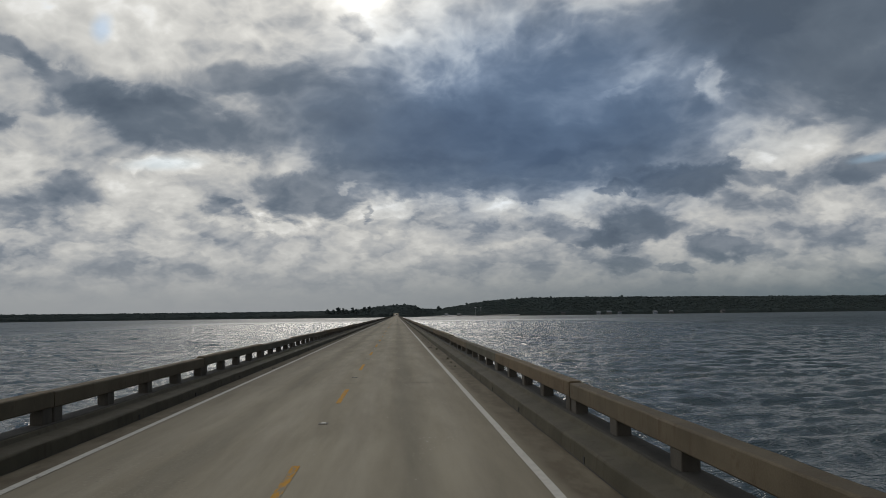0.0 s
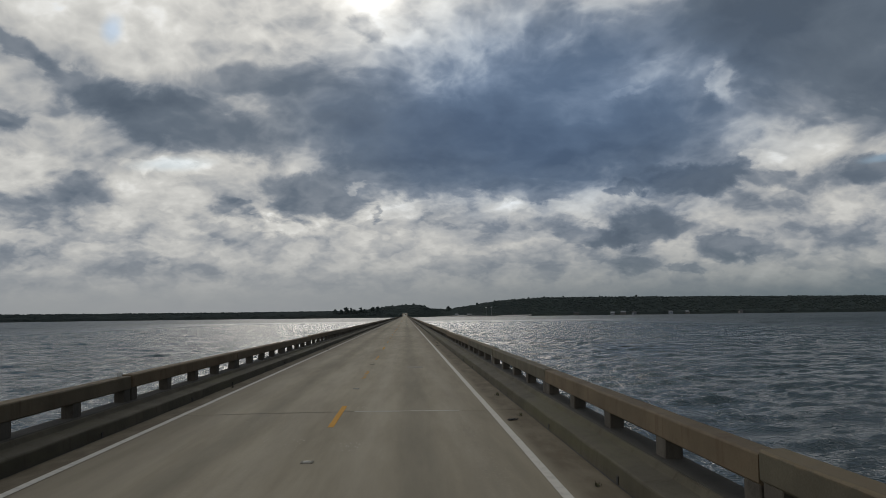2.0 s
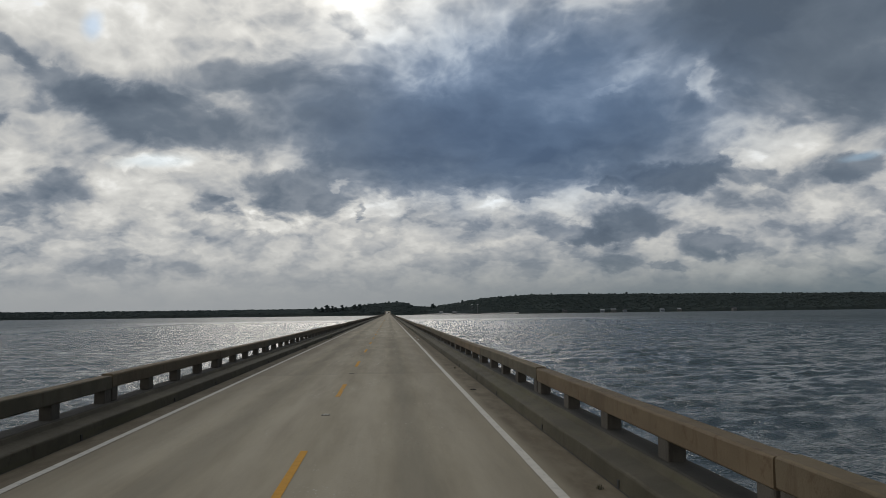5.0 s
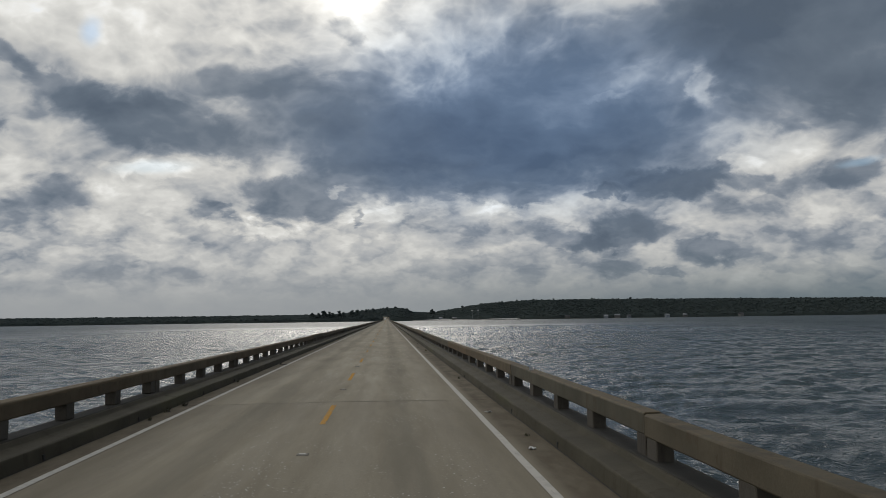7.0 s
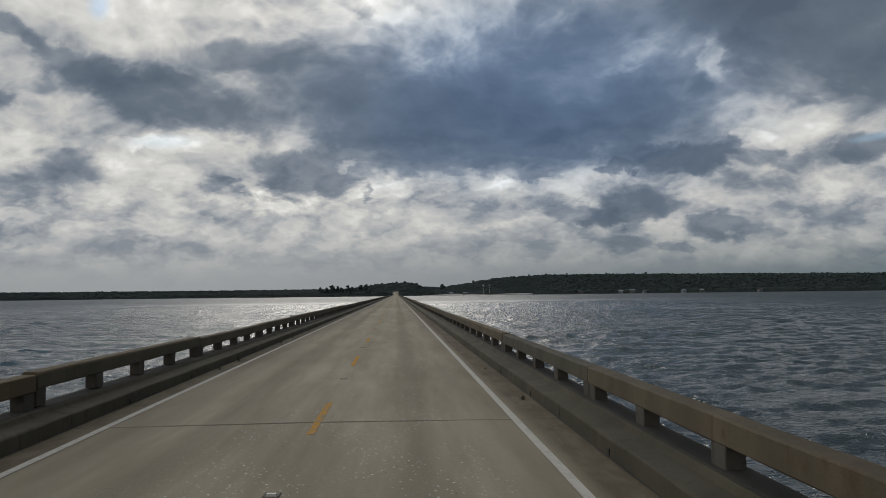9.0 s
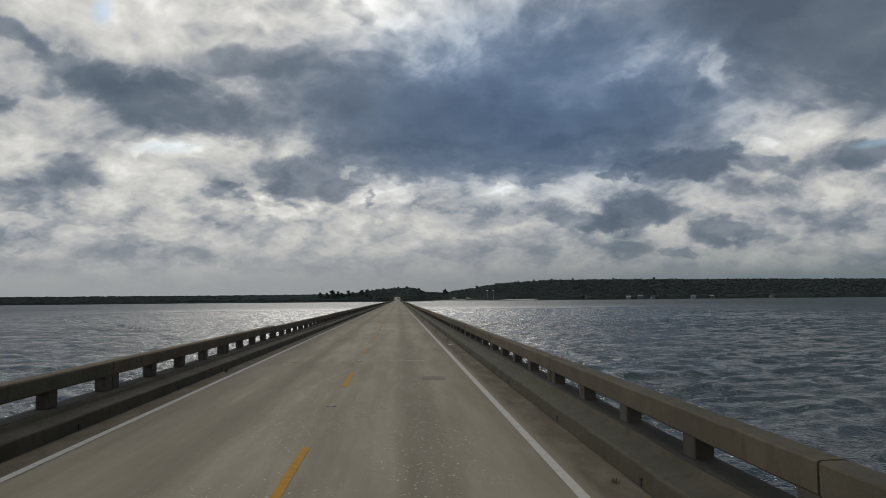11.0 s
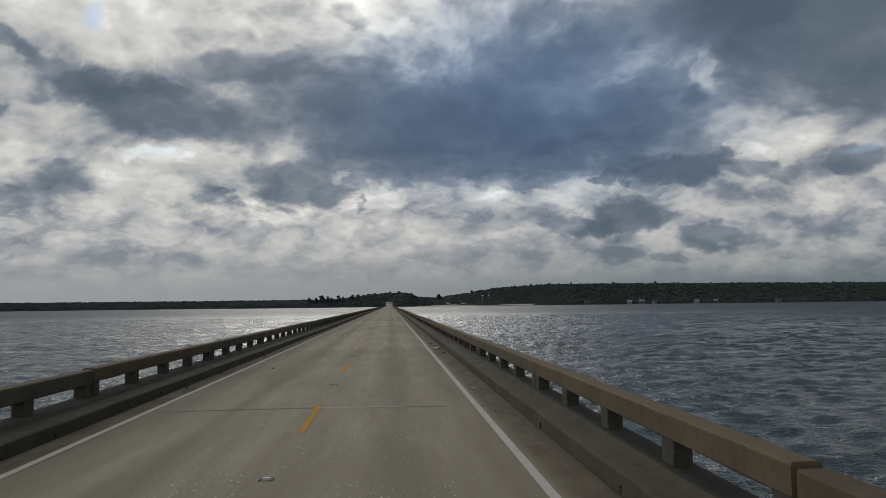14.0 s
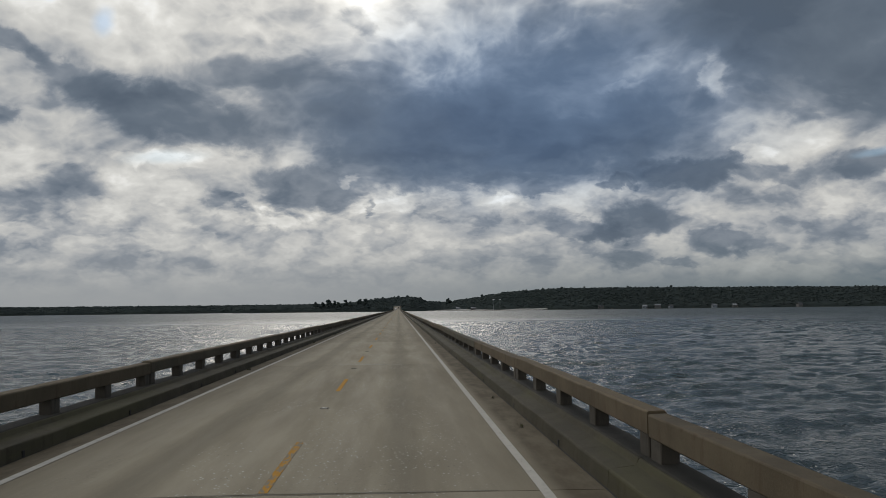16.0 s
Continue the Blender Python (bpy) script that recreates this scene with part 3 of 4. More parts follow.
def slab_mesh():
    bm = bmesh.new()
    h = 0.45
    prof = [(-4.7, -h), (4.7, -h), (4.7, -0.02), (3.9, -0.02), (2.0, -0.012), (0.0, 0.0), (-2.0, -0.012), (-3.9, -0.02), (-4.7, -0.02)]
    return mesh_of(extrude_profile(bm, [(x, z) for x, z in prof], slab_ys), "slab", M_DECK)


slab_me = slab_mesh()
seal_me = mesh_of(boxed(-3.75, 3.75, -GAP / 2 - 0.012, GAP / 2 + 0.012, -0.1, -0.024), "joint_seal", M_SEAL)



def deck_z(x):
    return -0.006 * abs(x) if abs(x) < 2 else -0.012 - 0.00421 * (abs(x) - 2)


def ragged_strip(y, width, x0, x1, seed, up):
    """A thin ragged band across the deck, following its crown."""
    bm = bmesh.new()
    pts = []
    for x in np.arange(x0, x1 + 0.01, 0.16):
        a = width * (0.45 + 0.9 * abs(noise.noise((x * 2.3, seed, 0))))
        b = width * (0.45 + 0.9 * abs(noise.noise((x * 2.1, seed, 5))))
        pts.append((bm.verts.new((x, y - a, deck_z(x) + up)), bm.verts.new((x, y + b, deck_z(x) + up))))
    for (a, b), (e, f) in zip(pts, pts[1:]):
        bm.faces.new((a, e, f, b))
    bmesh.ops.recalc_face_normals(bm, faces=bm.faces)
    if sum(f.normal.z for f in bm.faces) < 0:
        bmesh.ops.reverse_faces(bm, faces=bm.faces)
    return bm


lip_me = []
PALE_JOINTS = {5: (0.3, 2.6), 19: (-0.7, 2.3), 27: (-0.4, 2.2), 31: (-1.4, 1.6), 33: (0.0, 1.9), 39: (-0.9, 1.8)}
for v in range(4):
    bm = ragged_strip(-0.036, 0.022, -3.1 + 1.1 * (v % 2), 3.0 - 0.9 * (v // 2), v * 3.3, 0.0025)
    lip_me.append(mesh_of(bm, "joint_lip", M_PATCH))
    bm = ragged_strip(0.040, 0.020, -2.6, 2.8 - 0.7 * (v % 2), v * 5.1 + 2, 0.0025)
    lip_me.append(mesh_of(bm, "joint_lip", M_PATCH))
first = NEAR_A + 1 if NEAR_A % 2 == 0 else NEAR_A
for n in range(first - 2, NEAR_B + 1, 2):
    ob = part("slab", slab_me, None, road)
    ob.location.y = n * BAY + JOINT
    ob = part("joint_seal", seal_me, None, road)
    ob.location.y = n * BAY + JOINT
    for k in (0, 1):
        ob = part("joint_lip", lip_me[(2 * (n // 2) + k) % 8], None, road, "chipped pale lip of the deck joint")
        ob.location.y = n * BAY + JOINT
    if n in PALE_JOINTS:
        bm = ragged_strip(0.0, 0.12, *PALE_JOINTS[n], n * 1.7, 0.0045)
        part("mortar_fill", bm, M_MORTAR, road, "pale mortar fill along the deck joint").location.y = n * BAY + JOINT
DECK_A, DECK_B = (first - 2) * BAY + JOINT, (n + 2) * BAY + JOINT

# the rest of the deck, out to the far bank
far = bmesh.new()
extrude_profile(far, [(-4.7, -0.45), (4.7, -0.45), (4.7, -0.02), (0, 0), (-4.7, -0.02)], list(np.arange(DECK_B, END_Y + 40, 25.0)))
for v in far.verts:
    v.co.z += rise_at(v.co.y)
part("far_deck", far, M_DECK, road)

# edge lines
for side, name in ((1, "edge_line"), (-1, "edge_line")):
    bm = bmesh.new()
    ys = np.arange(DECK_A, END_Y, 1.5)
    pts = []
    for y in ys:
        w = 0.006 * noise.noise((y * 0.4, side * 5, 0))
        x = LINE_X[side] + 0.02 * noise.noise((y * 0.02, side * 9, 2))
        z = -0.0165 + 0.006 + rise_at(y)
        pts.append((bm.verts.new((x - 0.062 + w, y, z)), bm.verts.new((x + 0.062 + w, y, z))))
    for (a, b), (c, d) in zip(pts, pts[1:]):
        bm.faces.new((a, b, d, c))
    bmesh.ops.recalc_face_normals(bm, faces=bm.faces)
    if sum(f.normal.z for f in bm.faces) < 0:
        bmesh.ops.reverse_faces(bm, faces=bm.faces)
    part(name, bm, M_WHITE, road, "long white painted edge line, scuffed")

# centre dashes
dash_me = mesh_of(boxed(-0.055, 0.055, -3.75, 0.0, -0.002, 0.004), "lane_dash", M_YELLOW)
far_dash = bmesh.new()
k = int((DECK_A - DASH_TOP) // DASH) + 1
while DASH_TOP + k * DASH < END_Y:
    y = DASH_TOP + k * DASH
    if y < 760:
        ob = part("lane_dash", dash_me, None, road, "worn yellow centre line dash")
        ob.location = (0.01, y, 0.0)
    else:
        box(far_dash, -0.055, 0.055, y - 3.75, y, -0.002 + rise_at(y), 0.02 + rise_at(y))
    k += 1
tagged(part("far_lane_dashes", far_dash, M_YELLOW, road), kind="stuff")

# square repair patches in the wheel paths
for i, (x, y, w, l) in enumerate(((1.75, 72.6, 0.6, 1.3), (2.2, 300.0, 0.6, 1.1))):
    bm = bmesh.new()
    rows = []
    for yy in np.linspace(-l / 2, l / 2, 7):
        rows.append([bm.verts.new((x + xx, y + yy + 0.02 * noise.noise((xx * 3, yy, i)), deck_z(x + xx) + 0.003)) for xx in np.linspace(-w / 2, w / 2, 5) + 0.015 * noise.noise((yy * 4, i, 0))])
    for a, b in zip(rows, rows[1:]):
        for j in range(4):
            bm.faces.new((a[j], a[j + 1], b[j + 1], b[j]))
    part("deck_patch", bm, M_PATCH, road, "faintly paler concrete repair patch")

# raised markers between the dashes
mark_base = bmesh.new()
box(mark_base, -0.085, 0.085, -0.10, 0.10, -0.004, 0.009, 0.004)
box(mark_base, -0.085, -0.06, -0.09, 0.09, 0.008, 0.016, 0.003)
box(mark_base, 0.06, 0.085, -0.09, 0.09, 0.008, 0.016, 0.003)
mark_base_me = mesh_of(mark_base, "casting", M_MARKBASE)
lens = bmesh.new()
box(lens, -0.05, 0.05, -0.05, 0.05, 0.009, 0.024)
for v in lens.verts:
    if v.co.z > 0.018:
        v.co.y *= 0.45
lens_me = mesh_of(lens, "reflector", M_MARK)
marker = tagged(new("road_marker"), "raised pavement marker with a pale reflector on the centre line", "marker", "centre line markers")
part("casting", mark_base_me, None, marker)
part("reflector", lens_me, None, marker, "pale plastic reflector")
k0 = int((DECK_A - DASH_TOP) // DASH) + 1
spots = [DASH_TOP + (k0 + j) * DASH + 4.6 for j in range(62)]
marker.matrix_basis = pose(0.0, spots[0], 0)
for y in spots[1:]:
    copy_thing(marker, pose(0.02 * noise.noise((y, 0, 0)), y, 0))

# kerb with safety walk and ledge
curb_profile = [(CURB, -0.05), (CURB + 0.004, 0.01), (CURB + 0.018, 0.178), (CURB + 0.028, 0.198), (CURB + 0.050, 0.210),
                (4.17, 0.236), (4.212, 0.241), (4.224, 0.249), (4.254, 0.308), (4.262, 0.317), (4.276, 0.320),
                (RAIL_OUT + 0.05, LEDGE_H), (RAIL_OUT + 0.08, LEDGE_H - 0.02), (RAIL_OUT + 0.08, -0.44), (CURB + 0.1, -0.44)]


def mirror(profile, side):
    return [(side * x, z) for x, z in profile]


# a dark skin over the ledge the posts stand on: rail shade and dirt, painted
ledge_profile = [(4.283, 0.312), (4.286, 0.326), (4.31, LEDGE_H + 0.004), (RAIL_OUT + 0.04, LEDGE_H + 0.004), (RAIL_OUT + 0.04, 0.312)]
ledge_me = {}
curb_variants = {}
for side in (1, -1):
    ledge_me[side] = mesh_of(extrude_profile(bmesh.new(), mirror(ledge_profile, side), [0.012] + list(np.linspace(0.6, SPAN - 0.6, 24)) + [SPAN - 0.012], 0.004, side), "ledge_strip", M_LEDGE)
    for v in range(3):
        bm = extrude_profile(bmesh.new(), mirror(curb_profile, side), [0.007, 0.05] + list(np.linspace(0.6, SPAN - 0.6, 48)) + [SPAN - 0.05, SPAN - 0.007], 0.007, v * 17 + side)
        curb_variants[side, v] = mesh_of(bm, "kerb_segment", M_CURB)
scupper_me = {s: mesh_of(box(bmesh.new(), *sorted((s * (CURB - 0.006), s * (CURB + 0.03))), -0.04, 0.04, -0.015, 0.085, 0.004), "drain_slot", M_SEAL) for s in (1, -1)}
rnd = random.Random(11)
for n in range(first - 2, NEAR_B, 2):
    for side in (1, -1):
        ob = part("kerb_segment", curb_variants[side, rnd.randrange(3)], None, curb)
        ob.location = (AXIS, n * BAY + JOINT, rnd.uniform(-0.003, 0.003))
        strip = part("ledge_strip", ledge_me[side], None, curb, "dark strip of ledge under the rail, shade and dirt in its colour")
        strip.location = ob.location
        for q in (0.14, 0.36, 0.64, 0.86):
            ob = part("drain_slot", scupper_me[side], None, curb, "dark drain slot in the kerb's foot")
            ob.location = (AXIS, n * BAY + q * SPAN, 0)
KERB_END = (n + 2) * BAY + JOINT
for side in (1, -1):
    bm = extrude_profile(bmesh.new(), mirror(curb_profile, side), np.arange(KERB_END, END_Y + 30, 25.0))
    for v in bm.verts:
        v.co += Vector((AXIS, 0, rise_at(v.co.y)))
    part("far_kerb", bm, M_CURB, curb)

for side in (1, -1):
    bm = bmesh.new()
    pts = []
    for y in np.arange(DECK_A, Y_FAR, 0.8):
        w = 0.014 + 0.012 * noise.noise((y * 0.7, side, 4))
        j = 0.01 * noise.noise((y * 0.5, side, 9))
        pts.append([bm.verts.new((side * (CURB - v + j) + AXIS, y, -0.0155)) for v in (w + 0.004, -0.012)])
    for (a, b), (e, f) in zip(pts, pts[1:]):
        bm.faces.new((a, b, f, e))
    bmesh.ops.recalc_face_normals(bm, faces=bm.faces)
    part("gutter_seam", bm, M_SEAL, curb, "dark open seam between deck and kerb")

# rail panels: a beam on five posts
POSTS = [0.225, 2.95, BAY / 2, BAY - 2.95, BAY - 0.225]


def beam_profile(side):
    b = 0.022
    p = [(RAIL_IN, RAIL_BOT + b), (RAIL_IN, RAIL_TOP - b), (RAIL_IN + b * 0.4, RAIL_TOP - b * 0.35), (RAIL_IN + b, RAIL_TOP), (RAIL_OUT - b, RAIL_TOP + 0.004),
         (RAIL_OUT, RAIL_TOP - b), (RAIL_OUT, RAIL_BOT + b), (RAIL_OUT - b, RAIL_BOT), (RAIL_IN + b, RAIL_BOT)]
    return mirror(p, side)


def rail_panel(side, seed):
    ob = tagged(new("guard_rail"), "weathered brown concrete guard rail panel on short square posts", "guard rail", "rail panels along the bridge")
    bm = extrude_profile(bmesh.new(), beam_profile(side), [0.028, 0.045] + list(np.linspace(0.25, BAY - 0.25, 26)) + [BAY - 0.045, BAY - 0.028], 0.006, seed)
    part("beam", bm, M_RAIL, ob)
    for y in POSTS:
        x0, x1 = sorted((side * (RAIL_IN + 0.012), side * (RAIL_OUT - 0.012)))
        part("post", boxed(x0, x1, max(y - 0.21, 0.034), y + 0.165, LEDGE_H - 0.012, RAIL_BOT + 0.012, 0.012), M_POST, ob)
    return ob


panels = {}
for n in range(NEAR_A, NEAR_B):
    for side in (1, -1):
        v = (side, rnd.randrange(3))
        m = pose(AXIS + rnd.uniform(-0.006, 0.006), n * BAY + RAIL_SHIFT[side], rnd.uniform(-0.006, 0.008) - RAIL_DROP[side], 0, rnd.uniform(-0.3, 0.3), 0)
        if v not in panels:
            panels[v] = rail_panel(*v)
            panels[v].matrix_basis = m
        else:
            copy_thing(panels[v], m)

far_rail = bmesh.new()
for side in (1, -1):
    x0, x1 = sorted((side * RAIL_IN + AXIS, side * RAIL_OUT + AXIS))
    for n in range(NEAR_B, int((END_Y - 10) / BAY)):
        box(far_rail, x0, x1, n * BAY + 0.01, (n + 1) * BAY - 0.01, RAIL_BOT, RAIL_TOP)
        if n < 120:
            for y in POSTS:
                box(far_rail, x0, x1, n * BAY + y - 0.19, n * BAY + y + 0.19, LEDGE_H - 0.01, RAIL_BOT)
        else:
            box(far_rail, x0, x1, n * BAY, (n + 1) * BAY, LEDGE_H - 0.01, LEDGE_H + 0.12)
for v in far_rail.verts:
    v.co.z += rise_at(v.co.y)
tagged(new("far_guard_rail", mesh_of(far_rail, "far_guard_rail", M_RAIL)), "brown concrete guard rails running to the far bank", "guard rail", kind="stuff")

# pile bents under the deck joints
cap_me = mesh_of(boxed(-4.6, 4.6, -0.45, 0.45, -1.25, -0.452, 0.03), "cap", M_PILE)
pile_me = mesh_of(tube(bmesh.new(), (0, 0, WATER - 3.0), (0, 0, -1.25), 0.26, 0.26, 10), "pile", M_PILE)
for n in range(first - 2, NEAR_B + 3, 2):
    ob = part("cap", cap_me, None, piers)
    ob.location.y = n * BAY
    for x in (-3.6, -1.2, 1.2, 3.6):
        ob = part("pile", pile_me, None, piers)
        ob.location = (x, n * BAY, 0)
bm = bmesh.new()
for n in range(NEAR_B + 3 + (NEAR_B % 2), int(END_Y / BAY), 2):
    top = rise_at(n * BAY)
    box(bm, -4.6, 4.6, n * BAY - 0.45, n * BAY + 0.45, top - 1.25, top - 0.452)
    for x in (-3.6, 3.6):
        box(bm, x - 0.25, x + 0.25, n * BAY - 0.25, n * BAY + 0.25, WATER - 3, top - 1.25)
tagged(part("far_piles", bm, M_PILE, piers), kind="stuff")

# ---------- the far banks ----------


def smoothstep(a, b, v):
    u = min(1.0, max(0.0, (v - a) / (b - a)))
    return u * u * (3 - 2 * u)


def lerp_table(table, v):
    for (a, p), (b, q) in zip(table, table[1:]):
        if v <= b:
            u = max(0.0, (v - a) / (b - a))
            return p + (q - p) * u
    return table[-1][1]


# where each bank's waterline runs (x -> y), and how high its tree tops stand over the water
LEFT_SHORE = [(-3000, 2500), (-1500, 2900), (-900, 3000), (-420, 2960), (-150, 2980)]
LEFT_TOP = [(-3000, 30), (-1500, 29), (-900, 27), (-500, 26), (-150, 26)]
HEAD_SHORE = [(-420, 2640), (-250, 2590), (-200, 2570), (-60, 2540), (60, 2530), (140, 2560), (260, 2640)]
HEAD_TOP = [(-420, 19), (-250, 20), (-190, 22), (-120, 27), (-60, 34), (-10, 39), (35, 39), (58, 36), (75, 27), (140, 26), (260, 27)]
RIGHT_SHORE = [(90, 2560), (240, 2430), (340, 2380), (420, 2320), (700, 2260), (1200, 2050), (1800, 1750), (3200, 900)]
RIGHT_TOP = [(90, 12), (150, 30), (200, 36), (262, 46), (330, 51), (390, 53), (600, 52), (900, 48), (1200, 43), (1800, 37), (3200, 28)]


def bank_z(shore, top, x, d):
    """Ground height over the water, d metres in from the waterline: a low edge, then up to just under the tree tops."""
    return 0.5 + smoothstep(10, 95, d) * max(0.0, lerp_table(top, x) - 13.0)


def ground_strip(name, shore, top, depth, label, mat, step=40.0):
    """A bank of land: a low edge at the waterline that climbs behind."""
    bm = bmesh.new()
    xs = np.arange(shore[0][0], shore[-1][0] + 1, step)
    across = (-6.0, 0.0, 10.0, 25.0, 45.0, 70.0, 95.0, depth)
    rows = []
    for x in xs:
        y0 = lerp_table(shore, x) + 4 * noise.noise((x * 0.01, 3, 1))
        row = []
        for d in across:
            z = WATER + (-1.0 if d < 0 else bank_z(shore, top, x, d)) + 0.4 * noise.noise((x * 0.03, d * 0.05, 0))
            row.append(bm.verts.new((x, y0 + d, z)))
        rows.append(row)
    for a, b in zip(rows, rows[1:]):
        for i in range(len(across) - 1):
            bm.faces.new((a[i], b[i], b[i + 1], a[i + 1]))
    bmesh.ops.recalc_face_normals(bm, faces=bm.faces)
    return tagged(new(name, mesh_of(bm, name, mat)), label, "ground", kind="structure")


ground_strip("ground_left_bank", LEFT_SHORE, LEFT_TOP, 400, "low dark far river bank under woods", M_SOIL, 80.0)
ground_strip("ground_head", HEAD_SHORE, HEAD_TOP, 300, "wooded point where the bridge lands", M_SOIL, 20.0)
ground_strip("ground_right_bank", RIGHT_SHORE, RIGHT_TOP, 300, "wooded river bluff rising from a narrow shore", M_SOIL, 30.0)

ICO = bmesh.new()
bmesh.ops.create_icosphere(ICO, subdivisions=2, radius=1.0)
ICO.verts.ensure_lookup_table()
ICO_V = np.array([v.co[:] for v in ICO.verts])
ICO_F = np.array([[v.index for v in f.verts] for f in ICO.faces])
ICO.free()

def crowns_mesh(name, items, mat, seed, shape=(ICO_V, ICO_F), ragged=0.14, smooth=True):
    """Ragged leaf clumps, (x, y, z, radius, half height) each, joined into one mesh."""
    rng = np.random.default_rng(seed)
    vs, fs, base = [], [], 0
    v0, f0 = shape
    for x, y, z, r, hh in items:
        lump = 1 + rng.normal(0, ragged, len(v0))
        v = v0 * lump[:, None] * np.array([r, r, hh])
        vs.append(v + np.array([x, y, z]))
        fs.append(f0 + base)
        base += len(v0)
    me = bpy.data.meshes.new(name)
    me.from_pydata(np.concatenate(vs).tolist(), [], np.concatenate(fs).tolist())
    me.materials.append(mat)
    me.polygons.foreach_set("use_smooth", [smooth] * len(me.polygons))
    return me


OCTA_V = np.array([(1, 0, 0), (0, 1, 0), (-1, 0, 0), (0, -1, 0), (0, 0, 1), (0, 0, -1)], dtype=float)
OCTA_F = np.array([(0, 1, 4), (1, 2, 4), (2, 3, 4), (3, 0, 4), (1, 0, 5), (2, 1, 5), (3, 2, 5), (0, 3, 5)])


def canopy_head(x, d):
    """How high the tree tops stand over the ground, uneven along and across the wood."""
    return 9.6 + 1.6 * noise.noise((x * 0.010, 1, 0)) + 1.7 * noise.noise((x * 0.055, d * 0.04, 2)) + 1.2 * noise.noise((x * 0.17, d * 0.10, 5))


def woods(name, label, shore, top, count, depth, size, seed, inset=6.0):
    """A wood over a bank: one closed canopy from the water's edge up the slope, with ragged crowns set into it."""
    rng = np.random.default_rng(seed)
    items = []
    for _ in range(count):
        x = rng.uniform(shore[0][0], shore[-1][0])
        d = inset + rng.random() ** 1.2 * depth
        g = bank_z(shore, top, x, d)
        r = size * rng.uniform(0.7, 1.6)
        low = rng.random() if d < inset + 12 else rng.uniform(0.74, 0.92)
        items.append((x, lerp_table(shore, x) + d, WATER + g + canopy_head(x, d) * low, r * 1.25, r * rng.uniform(0.45, 0.7)))
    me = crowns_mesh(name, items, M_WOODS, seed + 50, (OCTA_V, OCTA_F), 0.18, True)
    bm = bmesh.new()
    bm.from_mesh(me)
    across = [inset - 1.5, inset - 1.0] + list(np.linspace(inset + 1, inset + 70, 14)) + [inset + depth]
    rows = []
    for x in np.arange(shore[0][0], shore[-1][0] + 1, 5.0):
        row = []
        for k, d in enumerate(across):
            rise = 0.0 if k == 0 else canopy_head(x, d) * (0.55 if k == 1 else 0.86) + 0.7 * noise.noise((x * 0.4, d * 0.3, 7))
            row.append(bm.verts.new((x, lerp_table(shore, x) + d, WATER + bank_z(shore, top, x, d) + rise)))
        rows.append(row)
    for a, b in zip(rows, rows[1:]):
        for k in range(len(across) - 1):
            bm.faces.new((a[k], b[k], b[k + 1], a[k + 1])).smooth = True
    bm.normal_update()
    bm.to_mesh(me)
    bm.free()
    tagged(new(name, me), label, "woods", kind="stuff")


woods("far_woods", "dark even line of woods on the distant bank", LEFT_SHORE, LEFT_TOP, 14000, 120, 3.2, 1)
woods("headland_woods", "dark clump of woods at the bridge's end", HEAD_SHORE, HEAD_TOP, 5000, 130, 2.8, 2, 14.0)
woods("bluff_woods", "dense dark woods covering the bluff across the river", RIGHT_SHORE, RIGHT_TOP, 24000, 130, 2.8, 3, 14.0)


def pine(height, crown_r, seed):
    """A tall pine: bare tapered trunk, limbs, ragged flat-topped crown."""
    rng = random.Random(seed)
    ob = tagged(new("pine_tree"), "tall dark pine with a bare trunk and ragged crown", "tree", "pines on the headland")
    bm = bmesh.new()
    tube(bm, (0, 0, -1.5), (0.2, 0, height * 0.9), height * 0.018, height * 0.006, 7)
    clumps = []
    for i in range(15):
        a, z = rng.uniform(0, 6.28), height * rng.uniform(0.42, 0.9)
        reach = crown_r * rng.uniform(0.5, 1.0) * (1.2 - 0.6 * (z / height - 0.55) / 0.4)
        tip = (math.cos(a) * reach, math.sin(a) * reach, z + rng.uniform(0.3, 1.2))
        tube(bm, (0.1, 0, z - 0.4), tip, 0.12, 0.05, 5)
        for _ in range(3):
            r = crown_r * rng.uniform(0.28, 0.5)
            clumps.append((tip[0] * rng.uniform(0.5, 1.1), tip[1] * rng.uniform(0.5, 1.1), tip[2] + rng.uniform(-0.5, 0.9), r, r * 0.7))
    clumps.append((0, 0, height * 0.95, crown_r * 0.4, crown_r * 0.4))
    part("trunk", bm, M_BARK, ob)
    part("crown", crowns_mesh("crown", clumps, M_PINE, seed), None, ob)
    return ob


rnd = random.Random(5)
kinds = [pine(22, 5.6, 1), pine(19, 5.0, 2), pine(25, 6.0, 3)]
spots = [(-205, 2590), (-188, 2600), (-172, 2592), (-160, 2610), (-148, 2596), (-130, 2604), (-118, 2590), (-96, 2606), (-80, 2590), (128, 2600), (138, 2590), (150, 2596)]
for i, (x, y) in enumerate(spots):
    m = pose(x, y, WATER + bank_z(HEAD_SHORE, HEAD_TOP, x, y - lerp_table(HEAD_SHORE, x)), 0, 0, rnd.uniform(0, 360)) @ Matrix.Scale(rnd.uniform(0.95, 1.2), 4)
    if i < 3:
        kinds[i].matrix_basis = m
    else:
        copy_thing(kinds[i % 3], pose(0, 0, 0)).matrix_basis = m
